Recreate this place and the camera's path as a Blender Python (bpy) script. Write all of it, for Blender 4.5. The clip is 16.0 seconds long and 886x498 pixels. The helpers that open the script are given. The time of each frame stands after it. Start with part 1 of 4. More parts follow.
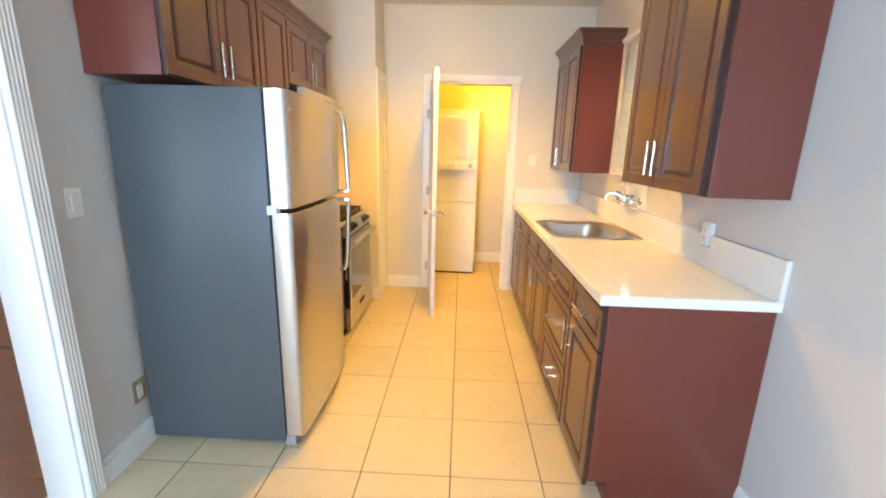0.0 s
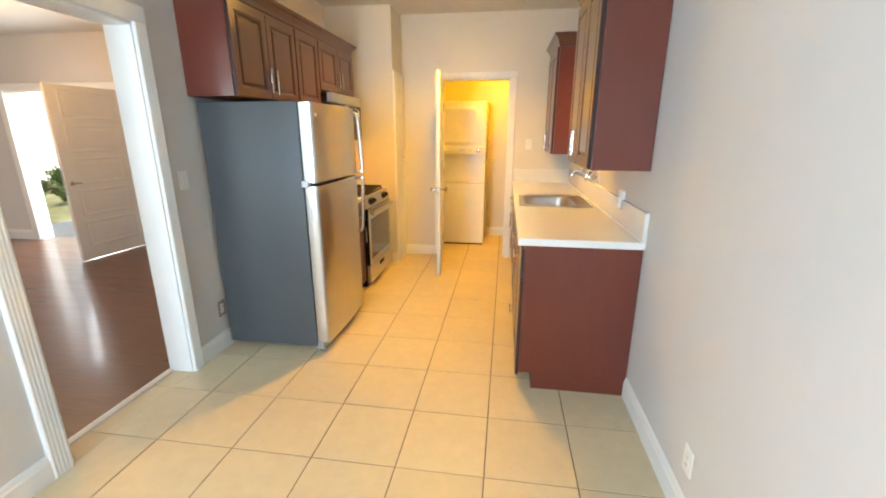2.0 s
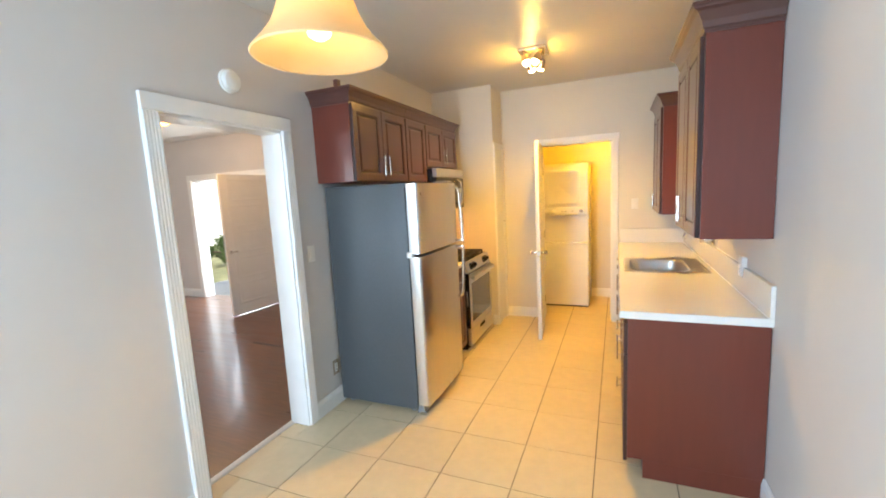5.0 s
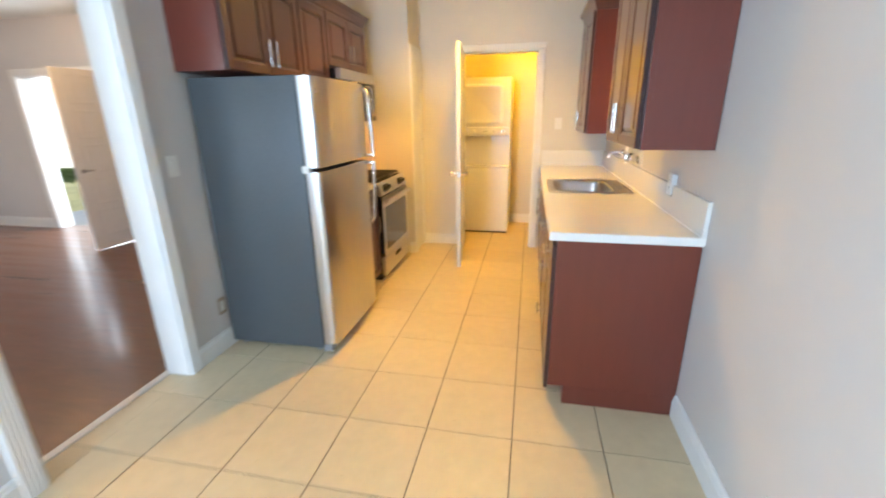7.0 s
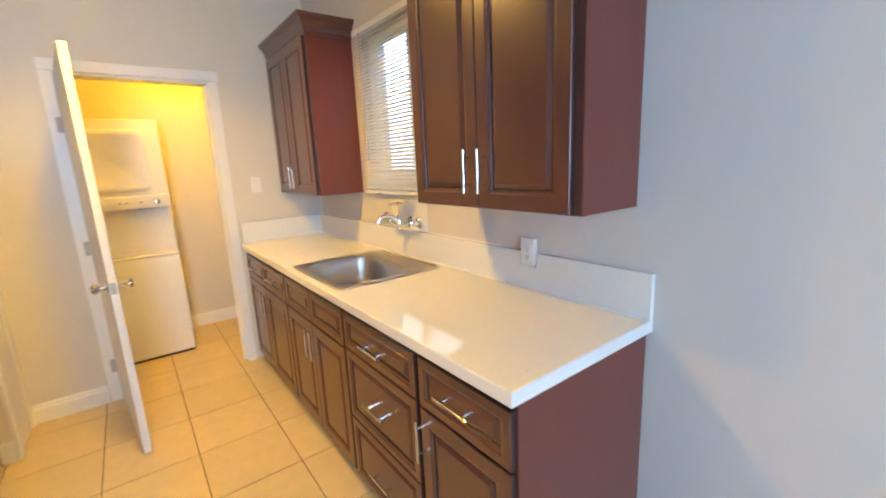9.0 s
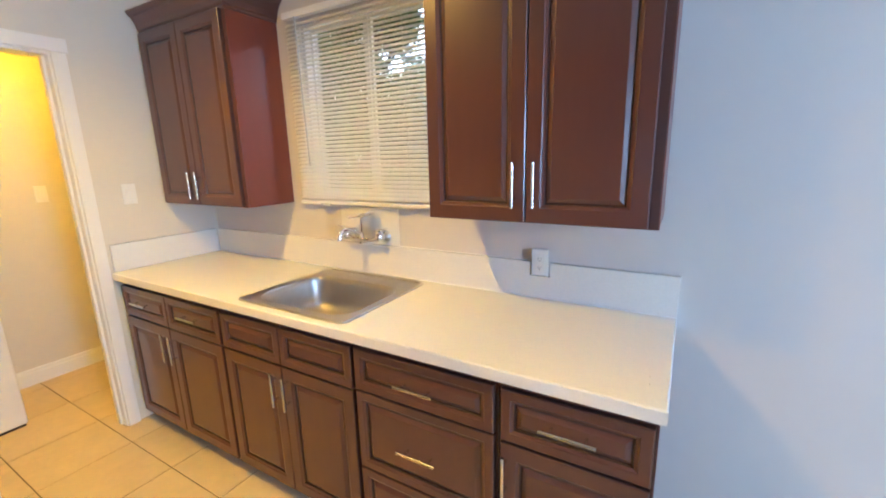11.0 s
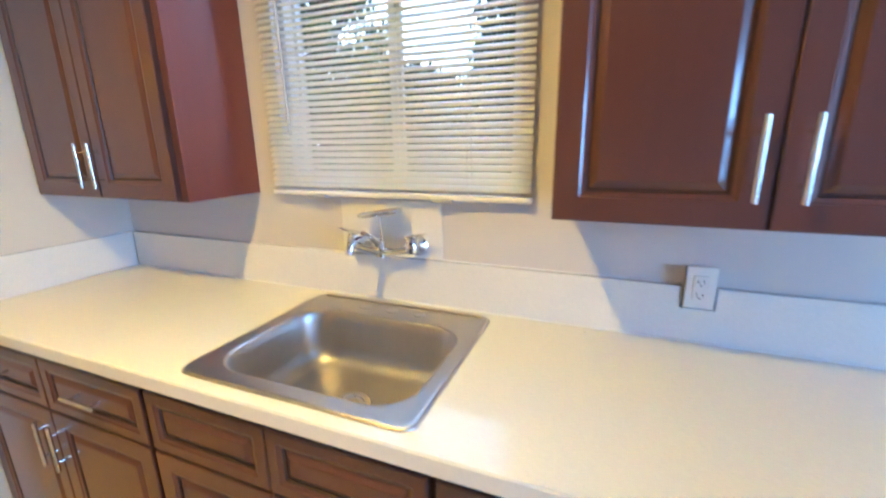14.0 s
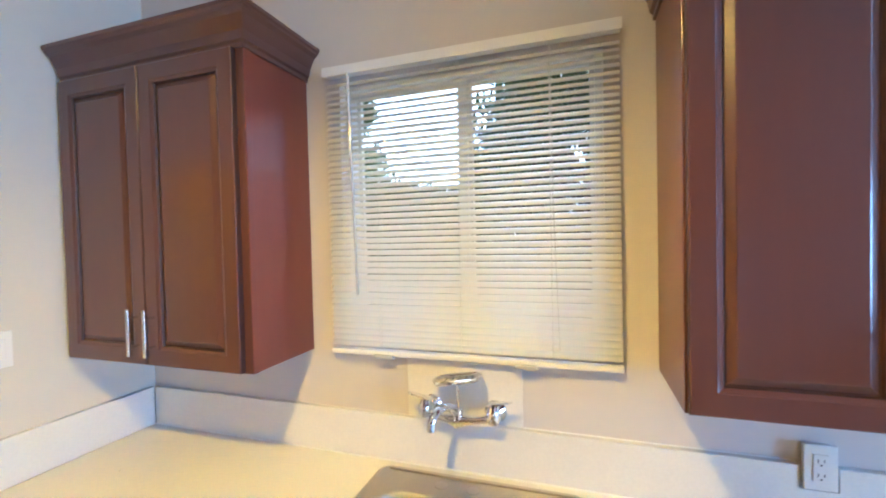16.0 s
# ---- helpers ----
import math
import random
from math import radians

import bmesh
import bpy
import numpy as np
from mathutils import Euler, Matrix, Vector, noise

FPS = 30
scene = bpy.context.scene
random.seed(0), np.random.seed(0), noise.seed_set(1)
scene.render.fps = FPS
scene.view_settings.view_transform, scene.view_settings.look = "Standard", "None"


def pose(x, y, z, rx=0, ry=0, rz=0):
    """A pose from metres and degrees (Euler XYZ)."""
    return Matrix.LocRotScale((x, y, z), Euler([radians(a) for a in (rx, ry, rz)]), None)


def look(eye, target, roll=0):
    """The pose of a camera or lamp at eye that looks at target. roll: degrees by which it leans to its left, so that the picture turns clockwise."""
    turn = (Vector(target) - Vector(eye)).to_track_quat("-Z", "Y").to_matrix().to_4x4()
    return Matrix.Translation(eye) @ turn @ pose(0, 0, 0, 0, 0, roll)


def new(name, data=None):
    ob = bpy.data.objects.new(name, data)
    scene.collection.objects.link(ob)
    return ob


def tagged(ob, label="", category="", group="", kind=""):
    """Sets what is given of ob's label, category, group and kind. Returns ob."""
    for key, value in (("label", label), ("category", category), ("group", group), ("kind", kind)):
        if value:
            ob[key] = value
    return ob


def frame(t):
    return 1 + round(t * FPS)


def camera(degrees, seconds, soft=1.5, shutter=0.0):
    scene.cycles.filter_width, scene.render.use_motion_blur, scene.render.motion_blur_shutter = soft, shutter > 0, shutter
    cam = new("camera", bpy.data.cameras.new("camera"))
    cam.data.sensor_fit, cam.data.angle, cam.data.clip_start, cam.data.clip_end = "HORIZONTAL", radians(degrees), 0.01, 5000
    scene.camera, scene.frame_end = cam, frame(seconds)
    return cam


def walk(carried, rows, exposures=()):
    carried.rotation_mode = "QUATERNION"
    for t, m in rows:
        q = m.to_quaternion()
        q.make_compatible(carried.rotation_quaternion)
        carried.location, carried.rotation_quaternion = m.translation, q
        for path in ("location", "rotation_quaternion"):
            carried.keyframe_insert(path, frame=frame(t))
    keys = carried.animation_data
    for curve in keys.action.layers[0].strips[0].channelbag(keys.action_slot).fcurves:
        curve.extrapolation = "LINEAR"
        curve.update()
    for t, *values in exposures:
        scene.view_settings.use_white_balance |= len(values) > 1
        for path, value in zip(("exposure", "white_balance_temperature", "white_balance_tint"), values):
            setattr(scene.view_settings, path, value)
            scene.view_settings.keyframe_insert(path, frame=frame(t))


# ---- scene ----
cam = camera(93.6, 16.0, soft=1.9, shutter=0.5)
PATH = [
    (0, (0.481, 0.226, 1.464), (0.406, 2.17, 0.998), 1.5),
    (0.5, (0.534, 0.044, 1.458), (0.458, 1.987, 0.989), 2.2),
    (1, (0.621, -0.28, 1.474), (0.497, 1.652, 0.972), 2.0),
    (1.5, (0.743, -0.428, 1.496), (0.575, 1.498, 0.982), 1.5),
    (2, (0.933, -0.54, 1.507), (0.653, 1.366, 0.969), 0.1),
    (2.5, (1.014, -0.588, 1.518), (0.639, 1.305, 0.994), -0.9),
    (3, (1.011, -0.591, 1.53), (0.508, 1.288, 1.061), -1.7),
    (3.5, (1.0, -0.596, 1.538), (0.408, 1.278, 1.17), -1.9),
    (3.7, (1.011, -0.603, 1.556), (0.377, 1.269, 1.254), -2.1),
    (5.8, (0.994, -0.58, 1.615), (0.21, 1.241, 1.348), -2.9),
    (6, (0.973, -0.582, 1.577), (0.219, 1.232, 1.202), -2.9),
    (6.5, (0.971, -0.504, 1.504), (0.317, 1.287, 0.9), -2.4),
    (7, (0.914, -0.21, 1.469), (0.526, 1.656, 0.861), -0.8),
    (7.5, (0.835, 0.117, 1.466), (0.822, 2.05, 0.952), -0.8),
    (8, (0.726, 0.498, 1.453), (1.209, 2.396, 1.05), -2.1),
    (8.5, (0.551, 0.823, 1.463), (1.433, 2.574, 1.066), -2.5),
    (9, (0.377, 1.109, 1.482), (1.552, 2.675, 1.075), -2.6),
    (9.2, (0.321, 1.209, 1.495), (1.584, 2.705, 1.088), -2.7),
    (11.3, (-0.003, 1.767, 1.549), (1.701, 2.686, 1.045), -1.0),
    (11.5, (0.008, 1.78, 1.522), (1.691, 2.678, 0.92), -0.8),
    (12, (0.023, 1.807, 1.445), (1.671, 2.633, 0.669), -0.1),
    (12.5, (0.083, 1.852, 1.424), (1.716, 2.639, 0.579), 0.2),
    (13, (0.277, 2.036, 1.423), (1.94, 2.83, 0.646), -0.2),
    (13.5, (0.443, 2.248, 1.468), (2.163, 3.03, 0.813), -0.5),
    (14, (0.458, 2.481, 1.484), (2.253, 3.208, 0.986), -0.8),
    (14.5, (0.439, 2.686, 1.558), (2.309, 3.333, 1.267), -0.8),
    (15, (0.424, 2.762, 1.666), (2.334, 3.34, 1.525), -1.2),
    (15.5, (0.412, 2.778, 1.701), (2.331, 3.339, 1.672), -1.4),
    (16, (0.399, 2.806, 1.696), (2.298, 3.431, 1.649), -1.3),
]
EXPOSURES = [(0, 0.92, 6300, 10), (0.5, 0.88, 6300, 10), (1.5, 0.72, 7000, 10), (2.5, 0.66, 7400, 10), (3.5, 0.66, 7350, 10), (6, 0.74, 6450, 10), (7, 0.66, 6450, 10), (7.5, 0.74, 6800, 10), (8, 0.76, 6300, 10), (8.5, 0.72, 5500, 10), (9, 0.56, 5800, 10),
             (11.5, 0.66, 5150, 10), (12.5, 0.94, 5000, 10), (13.0, 0.97, 4450, 9), (13.6, 0.78, 4450, 8), (14, 0.62, 4450, 8), (14.5, 0.54, 4400, 8), (15, 0.68, 4400, 8), (15.5, 0.8, 4550, 8), (16, 0.78, 4550, 8)]
walk(cam, [(t, look(eye, target, roll)) for t, eye, target, roll in PATH], EXPOSURES)

# ---------------------------------------------------------------- world, sun, lamps
SUN_EL, SUN_AZ = radians(50), radians(188)
world = bpy.data.worlds.new("sky")
scene.world = world
world.use_nodes = True
wn = world.node_tree.nodes
sky = wn.new("ShaderNodeTexSky")
sky.sky_type = "NISHITA"
sky.sun_disc = False
sky.sun_elevation, sky.sun_rotation = SUN_EL, SUN_AZ
world.node_tree.links.new(sky.outputs[0], wn["Background"].inputs[0])
wn["Background"].inputs[1].default_value = 0.15


def lamp(name, kind, m, power, colour, **more):
    data = bpy.data.lights.new(name, kind)
    data.energy, data.color = power, colour
    for key, value in more.items():
        if key == "size":
            data.shape, data.size, data.size_y = "RECTANGLE", value[0], value[1]
        elif key == "radius":
            data.shadow_soft_size = value
        elif key == "angle":
            data.angle = value
        elif key == "cone":
            data.spot_size, data.spot_blend = value, 0.75
    ob = new(name, data)
    ob.matrix_world = m
    return ob


sun_from = Vector((math.sin(SUN_AZ) * math.cos(SUN_EL), math.cos(SUN_AZ) * math.cos(SUN_EL), math.sin(SUN_EL)))
lamp("sun", "SUN", look(sun_from * 30, (0, 0, 0)), 5.0, (1.0, 0.95, 0.87), angle=radians(0.5))
# daylight: unseen rear kitchen window, added unseen front room window, open front door
# stands inside the room, turned to brighten the east wall
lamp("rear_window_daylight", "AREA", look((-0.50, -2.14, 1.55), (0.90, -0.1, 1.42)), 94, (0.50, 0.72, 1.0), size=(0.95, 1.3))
lamp("front_room_added_daylight", "AREA", look((-2.75, -1.58, 1.5), (-3.6, 2.0, 1.3)), 44, (0.60, 0.79, 1.0), size=(2.0, 1.4))
lamp("front_door_daylight", "AREA", look((-4.8, 4.75, 1.15), (-4.7, 3.0, 0.7)), 58, (0.80, 0.90, 1.0), size=(1.4, 1.8))
# fill lamp added outside above the sink window, brightens the blind like sky
lamp("blind_sky_fill", "AREA", look((2.25, 3.15, 2.80), (1.72, 3.15, 1.75)), 13, (0.66, 0.83, 1.0), size=(0.9, 0.7))
# the lamps that burn in the rooms
SPOT = (0.34, 3.20)
lamp("spot_cluster_light", "SPOT", pose(0.43, 3.24, 2.62), 88, (1.0, 0.53, 0.06), radius=0.035, cone=radians(152))
lamp("spot_cluster_glow", "POINT", pose(0.34, 3.20, 2.60), 9, (1.0, 0.55, 0.10), radius=0.05)
lamp("floor_spot_light", "SPOT", look((0.26, 3.13, 2.60), (-0.02, 3.55, 0.0)), 54, (1.0, 0.54, 0.02), radius=0.02, cone=radians(84))
lamp("dining_spot_light", "SPOT", look((0.38, 3.08, 2.60), (0.0, 0.95, 0.0)), 54, (1.0, 0.54, 0.03), radius=0.02, cone=radians(66))
lamp("laundry_light", "POINT", pose(0.95, 4.98, 2.38), 23, (1.0, 0.50, 0.008), radius=0.06)
PEND = (0.35, 0.28, 1.950)
lamp("pendant_light", "POINT", pose(PEND[0], PEND[1], PEND[2] + 0.06), 2.8, (1.0, 0.68, 0.30), radius=0.035)
# unseen lamp, added below the microwave for the orange glow on the wall
lamp("assumed_cooktop_light", "AREA", look((-0.82, 3.60, 1.424), (-0.82, 3.62, 0.9)), 3.2, (1.0, 0.36, 0.10), size=(0.06, 0.18))
lamp("front_room_light", "POINT", pose(-3.68, 2.63, 2.42), 38, (1.0, 0.55, 0.18), radius=0.08)


# ---------------------------------------------------------------- mesh helpers
def bx(x0, x1, y0, y1, z0, z1, bevel=0.0, seg=2):
    bm = bmesh.new()
    bmesh.ops.create_cube(bm, size=1)
    for v in bm.verts:
        v.co = Vector(((x0 + x1) / 2 + v.co.x * (x1 - x0), (y0 + y1) / 2 + v.co.y * (y1 - y0), (z0 + z1) / 2 + v.co.z * (z1 - z0)))
    if bevel:
        bmesh.ops.bevel(bm, geom=bm.edges[:], offset=bevel, segments=seg, profile=0.5, affect="EDGES")
    return bm


def join(*bms):
    out = bms[0]
    for b in bms[1:]:
        tmp = bpy.data.meshes.new("tmp")
        b.to_mesh(tmp)
        b.free()
        out.from_mesh(tmp)
        bpy.data.meshes.remove(tmp)
    return out


def moved(bm, m):
    bmesh.ops.transform(bm, matrix=m, verts=bm.verts)
    return bm


def rings(loops, caps=(True, True), closed=True):
    """A skin over rings that all have the same number of points."""
    bm = bmesh.new()
    made = [[bm.verts.new(p) for p in loop] for loop in loops]
    n = len(made[0])
    for a, b in zip(made, made[1:]):
        for i in range(n if closed else n - 1):
            j = (i + 1) % n
            bm.faces.new((a[i], a[j], b[j], b[i]))
    if caps[0]:
        bm.faces.new(list(reversed(made[0])))
    if caps[1]:
        bm.faces.new(made[-1])
    bmesh.ops.recalc_face_normals(bm, faces=bm.faces[:])
    return bm


def tube(points, r, n=12):
    pts = [Vector(p) for p in points]
    loops = []
    side = None
    for i, p in enumerate(pts):
        d = (pts[min(i + 1, len(pts) - 1)] - pts[max(i - 1, 0)]).normalized()
        if side is None:
            side = d.orthogonal().normalized()
        side = (side - d * side.dot(d)).normalized()
        up = d.cross(side)
        rr = r[i] if isinstance(r, (list, tuple)) else r
        loops.append([p + rr * (math.cos(a) * side + math.sin(a) * up) for a in [2 * math.pi * k / n for k in range(n)]])
    return rings(loops)


def lathe(profile, n=32, centre=(0, 0, 0), caps=(True, True)):
    """Turns (radius, height) pairs round the z axis."""
    c = Vector(centre)
    return rings([[c + Vector((r * math.cos(2 * math.pi * k / n), r * math.sin(2 * math.pi * k / n), z)) for k in range(n)] for r, z in profile], caps)


def prism(profile, y0, y1):
    """A profile of (x, z) pairs drawn out along y."""
    return rings([[(x, y0, z) for x, z in profile], [(x, y1, z) for x, z in profile]])


def round_rect(x0, x1, y0, y1, r, z, n=6):
    pts = []
    for cx, cy, a0 in ((x1 - r, y1 - r, 0), (x0 + r, y1 - r, 90), (x0 + r, y0 + r, 180), (x1 - r, y0 + r, 270)):
        for k in range(n + 1):
            a = radians(a0 + 90 * k / n)
            pts.append((cx + r * math.cos(a), cy + r * math.sin(a), z))
    return pts


def thing(name, loc=(0, 0, 0), label="", category="", group="", kind="", rz=0):
    ob = new(name)
    ob.empty_display_size = 0.1
    ob.matrix_basis = pose(*loc, 0, 0, rz)
    return tagged(ob, label, category, group, kind)


def part(name, bm, material, parent=None, label="", smooth=False):
    me = bpy.data.meshes.new(name)
    bmesh.ops.recalc_face_normals(bm, faces=bm.faces[:])
    bm.to_mesh(me)
    bm.free()
    me.materials.append(material)
    if smooth:
        me.shade_smooth()
        me.set_sharp_from_angle(angle=radians(smooth if smooth is not True else 40))
    ob = new(name, me)
    ob.parent = parent
    if label:
        ob["label"] = label
    return ob


def solo(name, bm, material, label, category, group="", kind="", smooth=False):
    return tagged(part(name, bm, material, None, label, smooth), label, category, group, kind)


def structure(name, bm, material, label, category, smooth=False):
    return solo(name, bm, material, label, category, kind="structure", smooth=smooth)


# ---------------------------------------------------------------- materials
def mat(name, colour, rough=0.5, metal=0.0, vary=0.08, scale=6.0, stretch=(1, 1, 1), bump=0.0, bump_scale=60.0, coat=0.0,
        spec=0.5, rough_vary=0.0, random=0.0, blotch=0.0, translucent=0.0, emit=None, bump_dist=0.002):
    m = bpy.data.materials.new(name)
    m.use_nodes = True
    nt = m.node_tree
    n, ln = nt.nodes, nt.links
    p = n["Principled BSDF"]
    p.inputs["Metallic"].default_value = metal
    p.inputs["Roughness"].default_value = rough
    p.inputs["Specular IOR Level"].default_value = spec
    p.inputs["Coat Weight"].default_value = coat
    p.inputs["Coat Roughness"].default_value = 0.12
    tc = n.new("ShaderNodeTexCoord")
    mp = n.new("ShaderNodeMapping")
    mp.inputs["Scale"].default_value = stretch
    ln.new(tc.outputs["Object"], mp.inputs["Vector"])
    vec = mp.outputs["Vector"]
    info = n.new("ShaderNodeObjectInfo")
    if random:
        add = n.new("ShaderNodeVectorMath")
        add.operation = "MULTIPLY_ADD"
        add.inputs[1].default_value = (1, 1, 1)
        grow = n.new("ShaderNodeVectorMath")
        grow.operation = "SCALE"
        grow.inputs[0].default_value = (17.3, 9.1, 5.7)
        ln.new(info.outputs["Random"], grow.inputs["Scale"])
        ln.new(vec, add.inputs[0])
        ln.new(grow.outputs[0], add.inputs[2])
        vec = add.outputs[0]
    fine = n.new("ShaderNodeTexNoise")
    fine.inputs["Scale"].default_value = scale
    fine.inputs["Detail"].default_value = 6
    fine.inputs["Roughness"].default_value = 0.6
    ln.new(vec, fine.inputs["Vector"])
    wide = n.new("ShaderNodeTexNoise")
    wide.inputs["Scale"].default_value = 1.3
    wide.inputs["Detail"].default_value = 3
    ln.new(vec, wide.inputs["Vector"])
    ramp = n.new("ShaderNodeMapRange")
    ramp.inputs["From Min"].default_value, ramp.inputs["From Max"].default_value = 0.3, 0.7
    ramp.inputs["To Min"].default_value, ramp.inputs["To Max"].default_value = 1 - vary, 1 + vary
    ln.new(fine.outputs["Fac"], ramp.inputs["Value"])
    ramp2 = n.new("ShaderNodeMapRange")
    ramp2.inputs["From Min"].default_value, ramp2.inputs["From Max"].default_value = 0.3, 0.7
    ramp2.inputs["To Min"].default_value, ramp2.inputs["To Max"].default_value = 1 - blotch, 1 + blotch
    ln.new(wide.outputs["Fac"], ramp2.inputs["Value"])
    mul = n.new("ShaderNodeMath")
    mul.operation = "MULTIPLY"
    ln.new(ramp.outputs[0], mul.inputs[0])
    ln.new(ramp2.outputs[0], mul.inputs[1])
    last = mul.outputs[0]
    if random:
        r3 = n.new("ShaderNodeMapRange")
        r3.inputs["To Min"].default_value, r3.inputs["To Max"].default_value = 1 - random, 1 + random
        ln.new(info.outputs["Random"], r3.inputs["Value"])
        mul2 = n.new("ShaderNodeMath")
        mul2.operation = "MULTIPLY"
        ln.new(last, mul2.inputs[0])
        ln.new(r3.outputs[0], mul2.inputs[1])
        last = mul2.outputs[0]
    tint = n.new("ShaderNodeVectorMath")
    tint.operation = "SCALE"
    tint.inputs[0].default_value = colour
    ln.new(last, tint.inputs["Scale"])
    ln.new(tint.outputs[0], p.inputs["Base Color"])
    if rough_vary:
        rr = n.new("ShaderNodeMapRange")
        rr.inputs["From Min"].default_value, rr.inputs["From Max"].default_value = 0.3, 0.7
        rr.inputs["To Min"].default_value, rr.inputs["To Max"].default_value = max(rough - rough_vary, 0.02), rough + rough_vary
        ln.new(wide.outputs["Fac"], rr.inputs["Value"])
        ln.new(rr.outputs[0], p.inputs["Roughness"])
    if bump:
        bn = n.new("ShaderNodeTexNoise")
        bn.inputs["Scale"].default_value = bump_scale
        bn.inputs["Detail"].default_value = 4
        ln.new(vec, bn.inputs["Vector"])
        b = n.new("ShaderNodeBump")
        b.inputs["Strength"].default_value = bump
        b.inputs["Distance"].default_value = bump_dist
        ln.new(bn.outputs["Fac"], b.inputs["Height"])
        ln.new(b.outputs["Normal"], p.inputs["Normal"])
    if emit:
        p.inputs["Emission Color"].default_value = (*emit[0], 1)
        p.inputs["Emission Strength"].default_value = emit[1]
    if translucent:
        t = n.new("ShaderNodeBsdfTranslucent")
        t.inputs["Color"].default_value = (*colour, 1)
        mix = n.new("ShaderNodeMixShader")
        mix.inputs[0].default_value = translucent
        ln.new(p.outputs[0], mix.inputs[1])
        ln.new(t.outputs[0], mix.inputs[2])
        ln.new(mix.outputs[0], n["Material Output"].inputs[0])
    return m


def specks(m, scale, size, colour):
    """Sparse small dark chips in a stone's colour."""
    n, ln = m.node_tree.nodes, m.node_tree.links
    p = n["Principled BSDF"]
    before = p.inputs["Base Color"].links[0].from_socket
    tc = n.new("ShaderNodeTexCoord")
    vo = n.new("ShaderNodeTexVoronoi")
    vo.inputs["Scale"].default_value = scale
    ln.new(tc.outputs["Object"], vo.inputs["Vector"])
    sep = n.new("ShaderNodeSeparateColor")
    ln.new(vo.outputs["Color"], sep.inputs[0])
    rare = n.new("ShaderNodeMath")
    rare.operation = "GREATER_THAN"
    rare.inputs[1].default_value = 0.90
    ln.new(sep.outputs[0], rare.inputs[0])
    near = n.new("ShaderNodeMath")
    near.operation = "LESS_THAN"
    near.inputs[1].default_value = size
    ln.new(vo.outputs["Distance"], near.inputs[0])
    both = n.new("ShaderNodeMath")
    both.operation = "MULTIPLY"
    ln.new(rare.outputs[0], both.inputs[0])
    ln.new(near.outputs[0], both.inputs[1])
    mix = n.new("ShaderNodeMix")
    mix.data_type = "RGBA"
    ln.new(both.outputs[0], mix.inputs[0])
    ln.new(before, mix.inputs[6])
    mix.inputs[7].default_value = (*colour, 1)
    ln.new(mix.outputs[2], p.inputs["Base Color"])
    return m


def glass(name, colour=(1, 1, 1)):
    m = bpy.data.materials.new(name)
    m.use_nodes = True
    n, ln = m.node_tree.nodes, m.node_tree.links
    n.remove(n["Principled BSDF"])
    clear, gloss, mix, lw, fr = (n.new(k) for k in ("ShaderNodeBsdfTransparent", "ShaderNodeBsdfGlossy", "ShaderNodeMixShader", "ShaderNodeLayerWeight", "ShaderNodeMapRange"))
    clear.inputs[0].default_value = (*colour, 1)
    gloss.inputs["Roughness"].default_value = 0.01
    lw.inputs["Blend"].default_value = 0.25
    fr.inputs["To Min"].default_value, fr.inputs["To Max"].default_value = 0.03, 0.6
    ln.new(lw.outputs["Facing"], fr.inputs["Value"])
    ln.new(fr.outputs[0], mix.inputs[0])
    ln.new(clear.outputs[0], mix.inputs[1])
    ln.new(gloss.outputs[0], mix.inputs[2])
    ln.new(mix.outputs[0], n["Material Output"].inputs[0])
    return m


WALL = mat("grey_wall_paint", (0.615, 0.588, 0.565), 0.45, vary=0.015, scale=3, bump=0.12, bump_scale=140, blotch=0.02, bump_dist=0.001)
FARWALL = mat("cream_wall_paint", (0.66, 0.62, 0.535), 0.42, vary=0.015, scale=3, bump=0.12, bump_scale=140, blotch=0.02, bump_dist=0.001)
CEIL = mat("ceiling_paint", (0.66, 0.63, 0.57), 0.40, vary=0.02, scale=3, bump=0.15, bump_scale=90, blotch=0.03, bump_dist=0.001)
TRIM = mat("white_trim_paint", (0.78, 0.775, 0.75), 0.32, vary=0.02, scale=9, bump=0.06, bump_scale=60, blotch=0.02)
DOORW = mat("white_door_paint", (0.76, 0.75, 0.72), 0.35, vary=0.02, scale=7, bump=0.06, bump_scale=50, blotch=0.03)
TILE = mat("beige_ceramic_tile", (0.61, 0.49, 0.312), 0.44, vary=0.045, scale=14, bump=0.05, bump_scale=45, random=0.03, blotch=0.02)
GROUT = mat("brown_grout", (0.088, 0.063, 0.043), 0.85, vary=0.25, scale=25, bump=0.4, bump_scale=200, blotch=0.15)
WOOD = mat("cherry_stained_wood", (0.096, 0.037, 0.029), 0.30, vary=0.05, scale=9, stretch=(3, 3, 0.3), coat=0.4, random=0.05)
WOODH = mat("cherry_stained_wood_across", (0.096, 0.037, 0.029), 0.30, vary=0.05, scale=9, stretch=(3, 0.3, 3), coat=0.4, random=0.05)
SIDE = mat("red_cherry_side_panel", (0.150, 0.031, 0.018), 0.34, vary=0.05, scale=10, stretch=(3, 3, 0.4), coat=0.3, random=0.04)
GLAZE_SHADE = mat("groove_glaze_and_gap_shade", (0.042, 0.017, 0.013), 0.45, vary=0.15, scale=20)
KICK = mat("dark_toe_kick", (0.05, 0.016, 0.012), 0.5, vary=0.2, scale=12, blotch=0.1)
# near black that paints the shade of slots and gaps; also the fridge gasket
GAP_SHADE_GASKET = mat("gap_shade_and_gasket", (0.012, 0.008, 0.007), 0.8, vary=0.1)
QUARTZ = mat("white_quartz", (0.80, 0.785, 0.74), 0.03, vary=0.03, scale=160, blotch=0.015, spec=0.42)
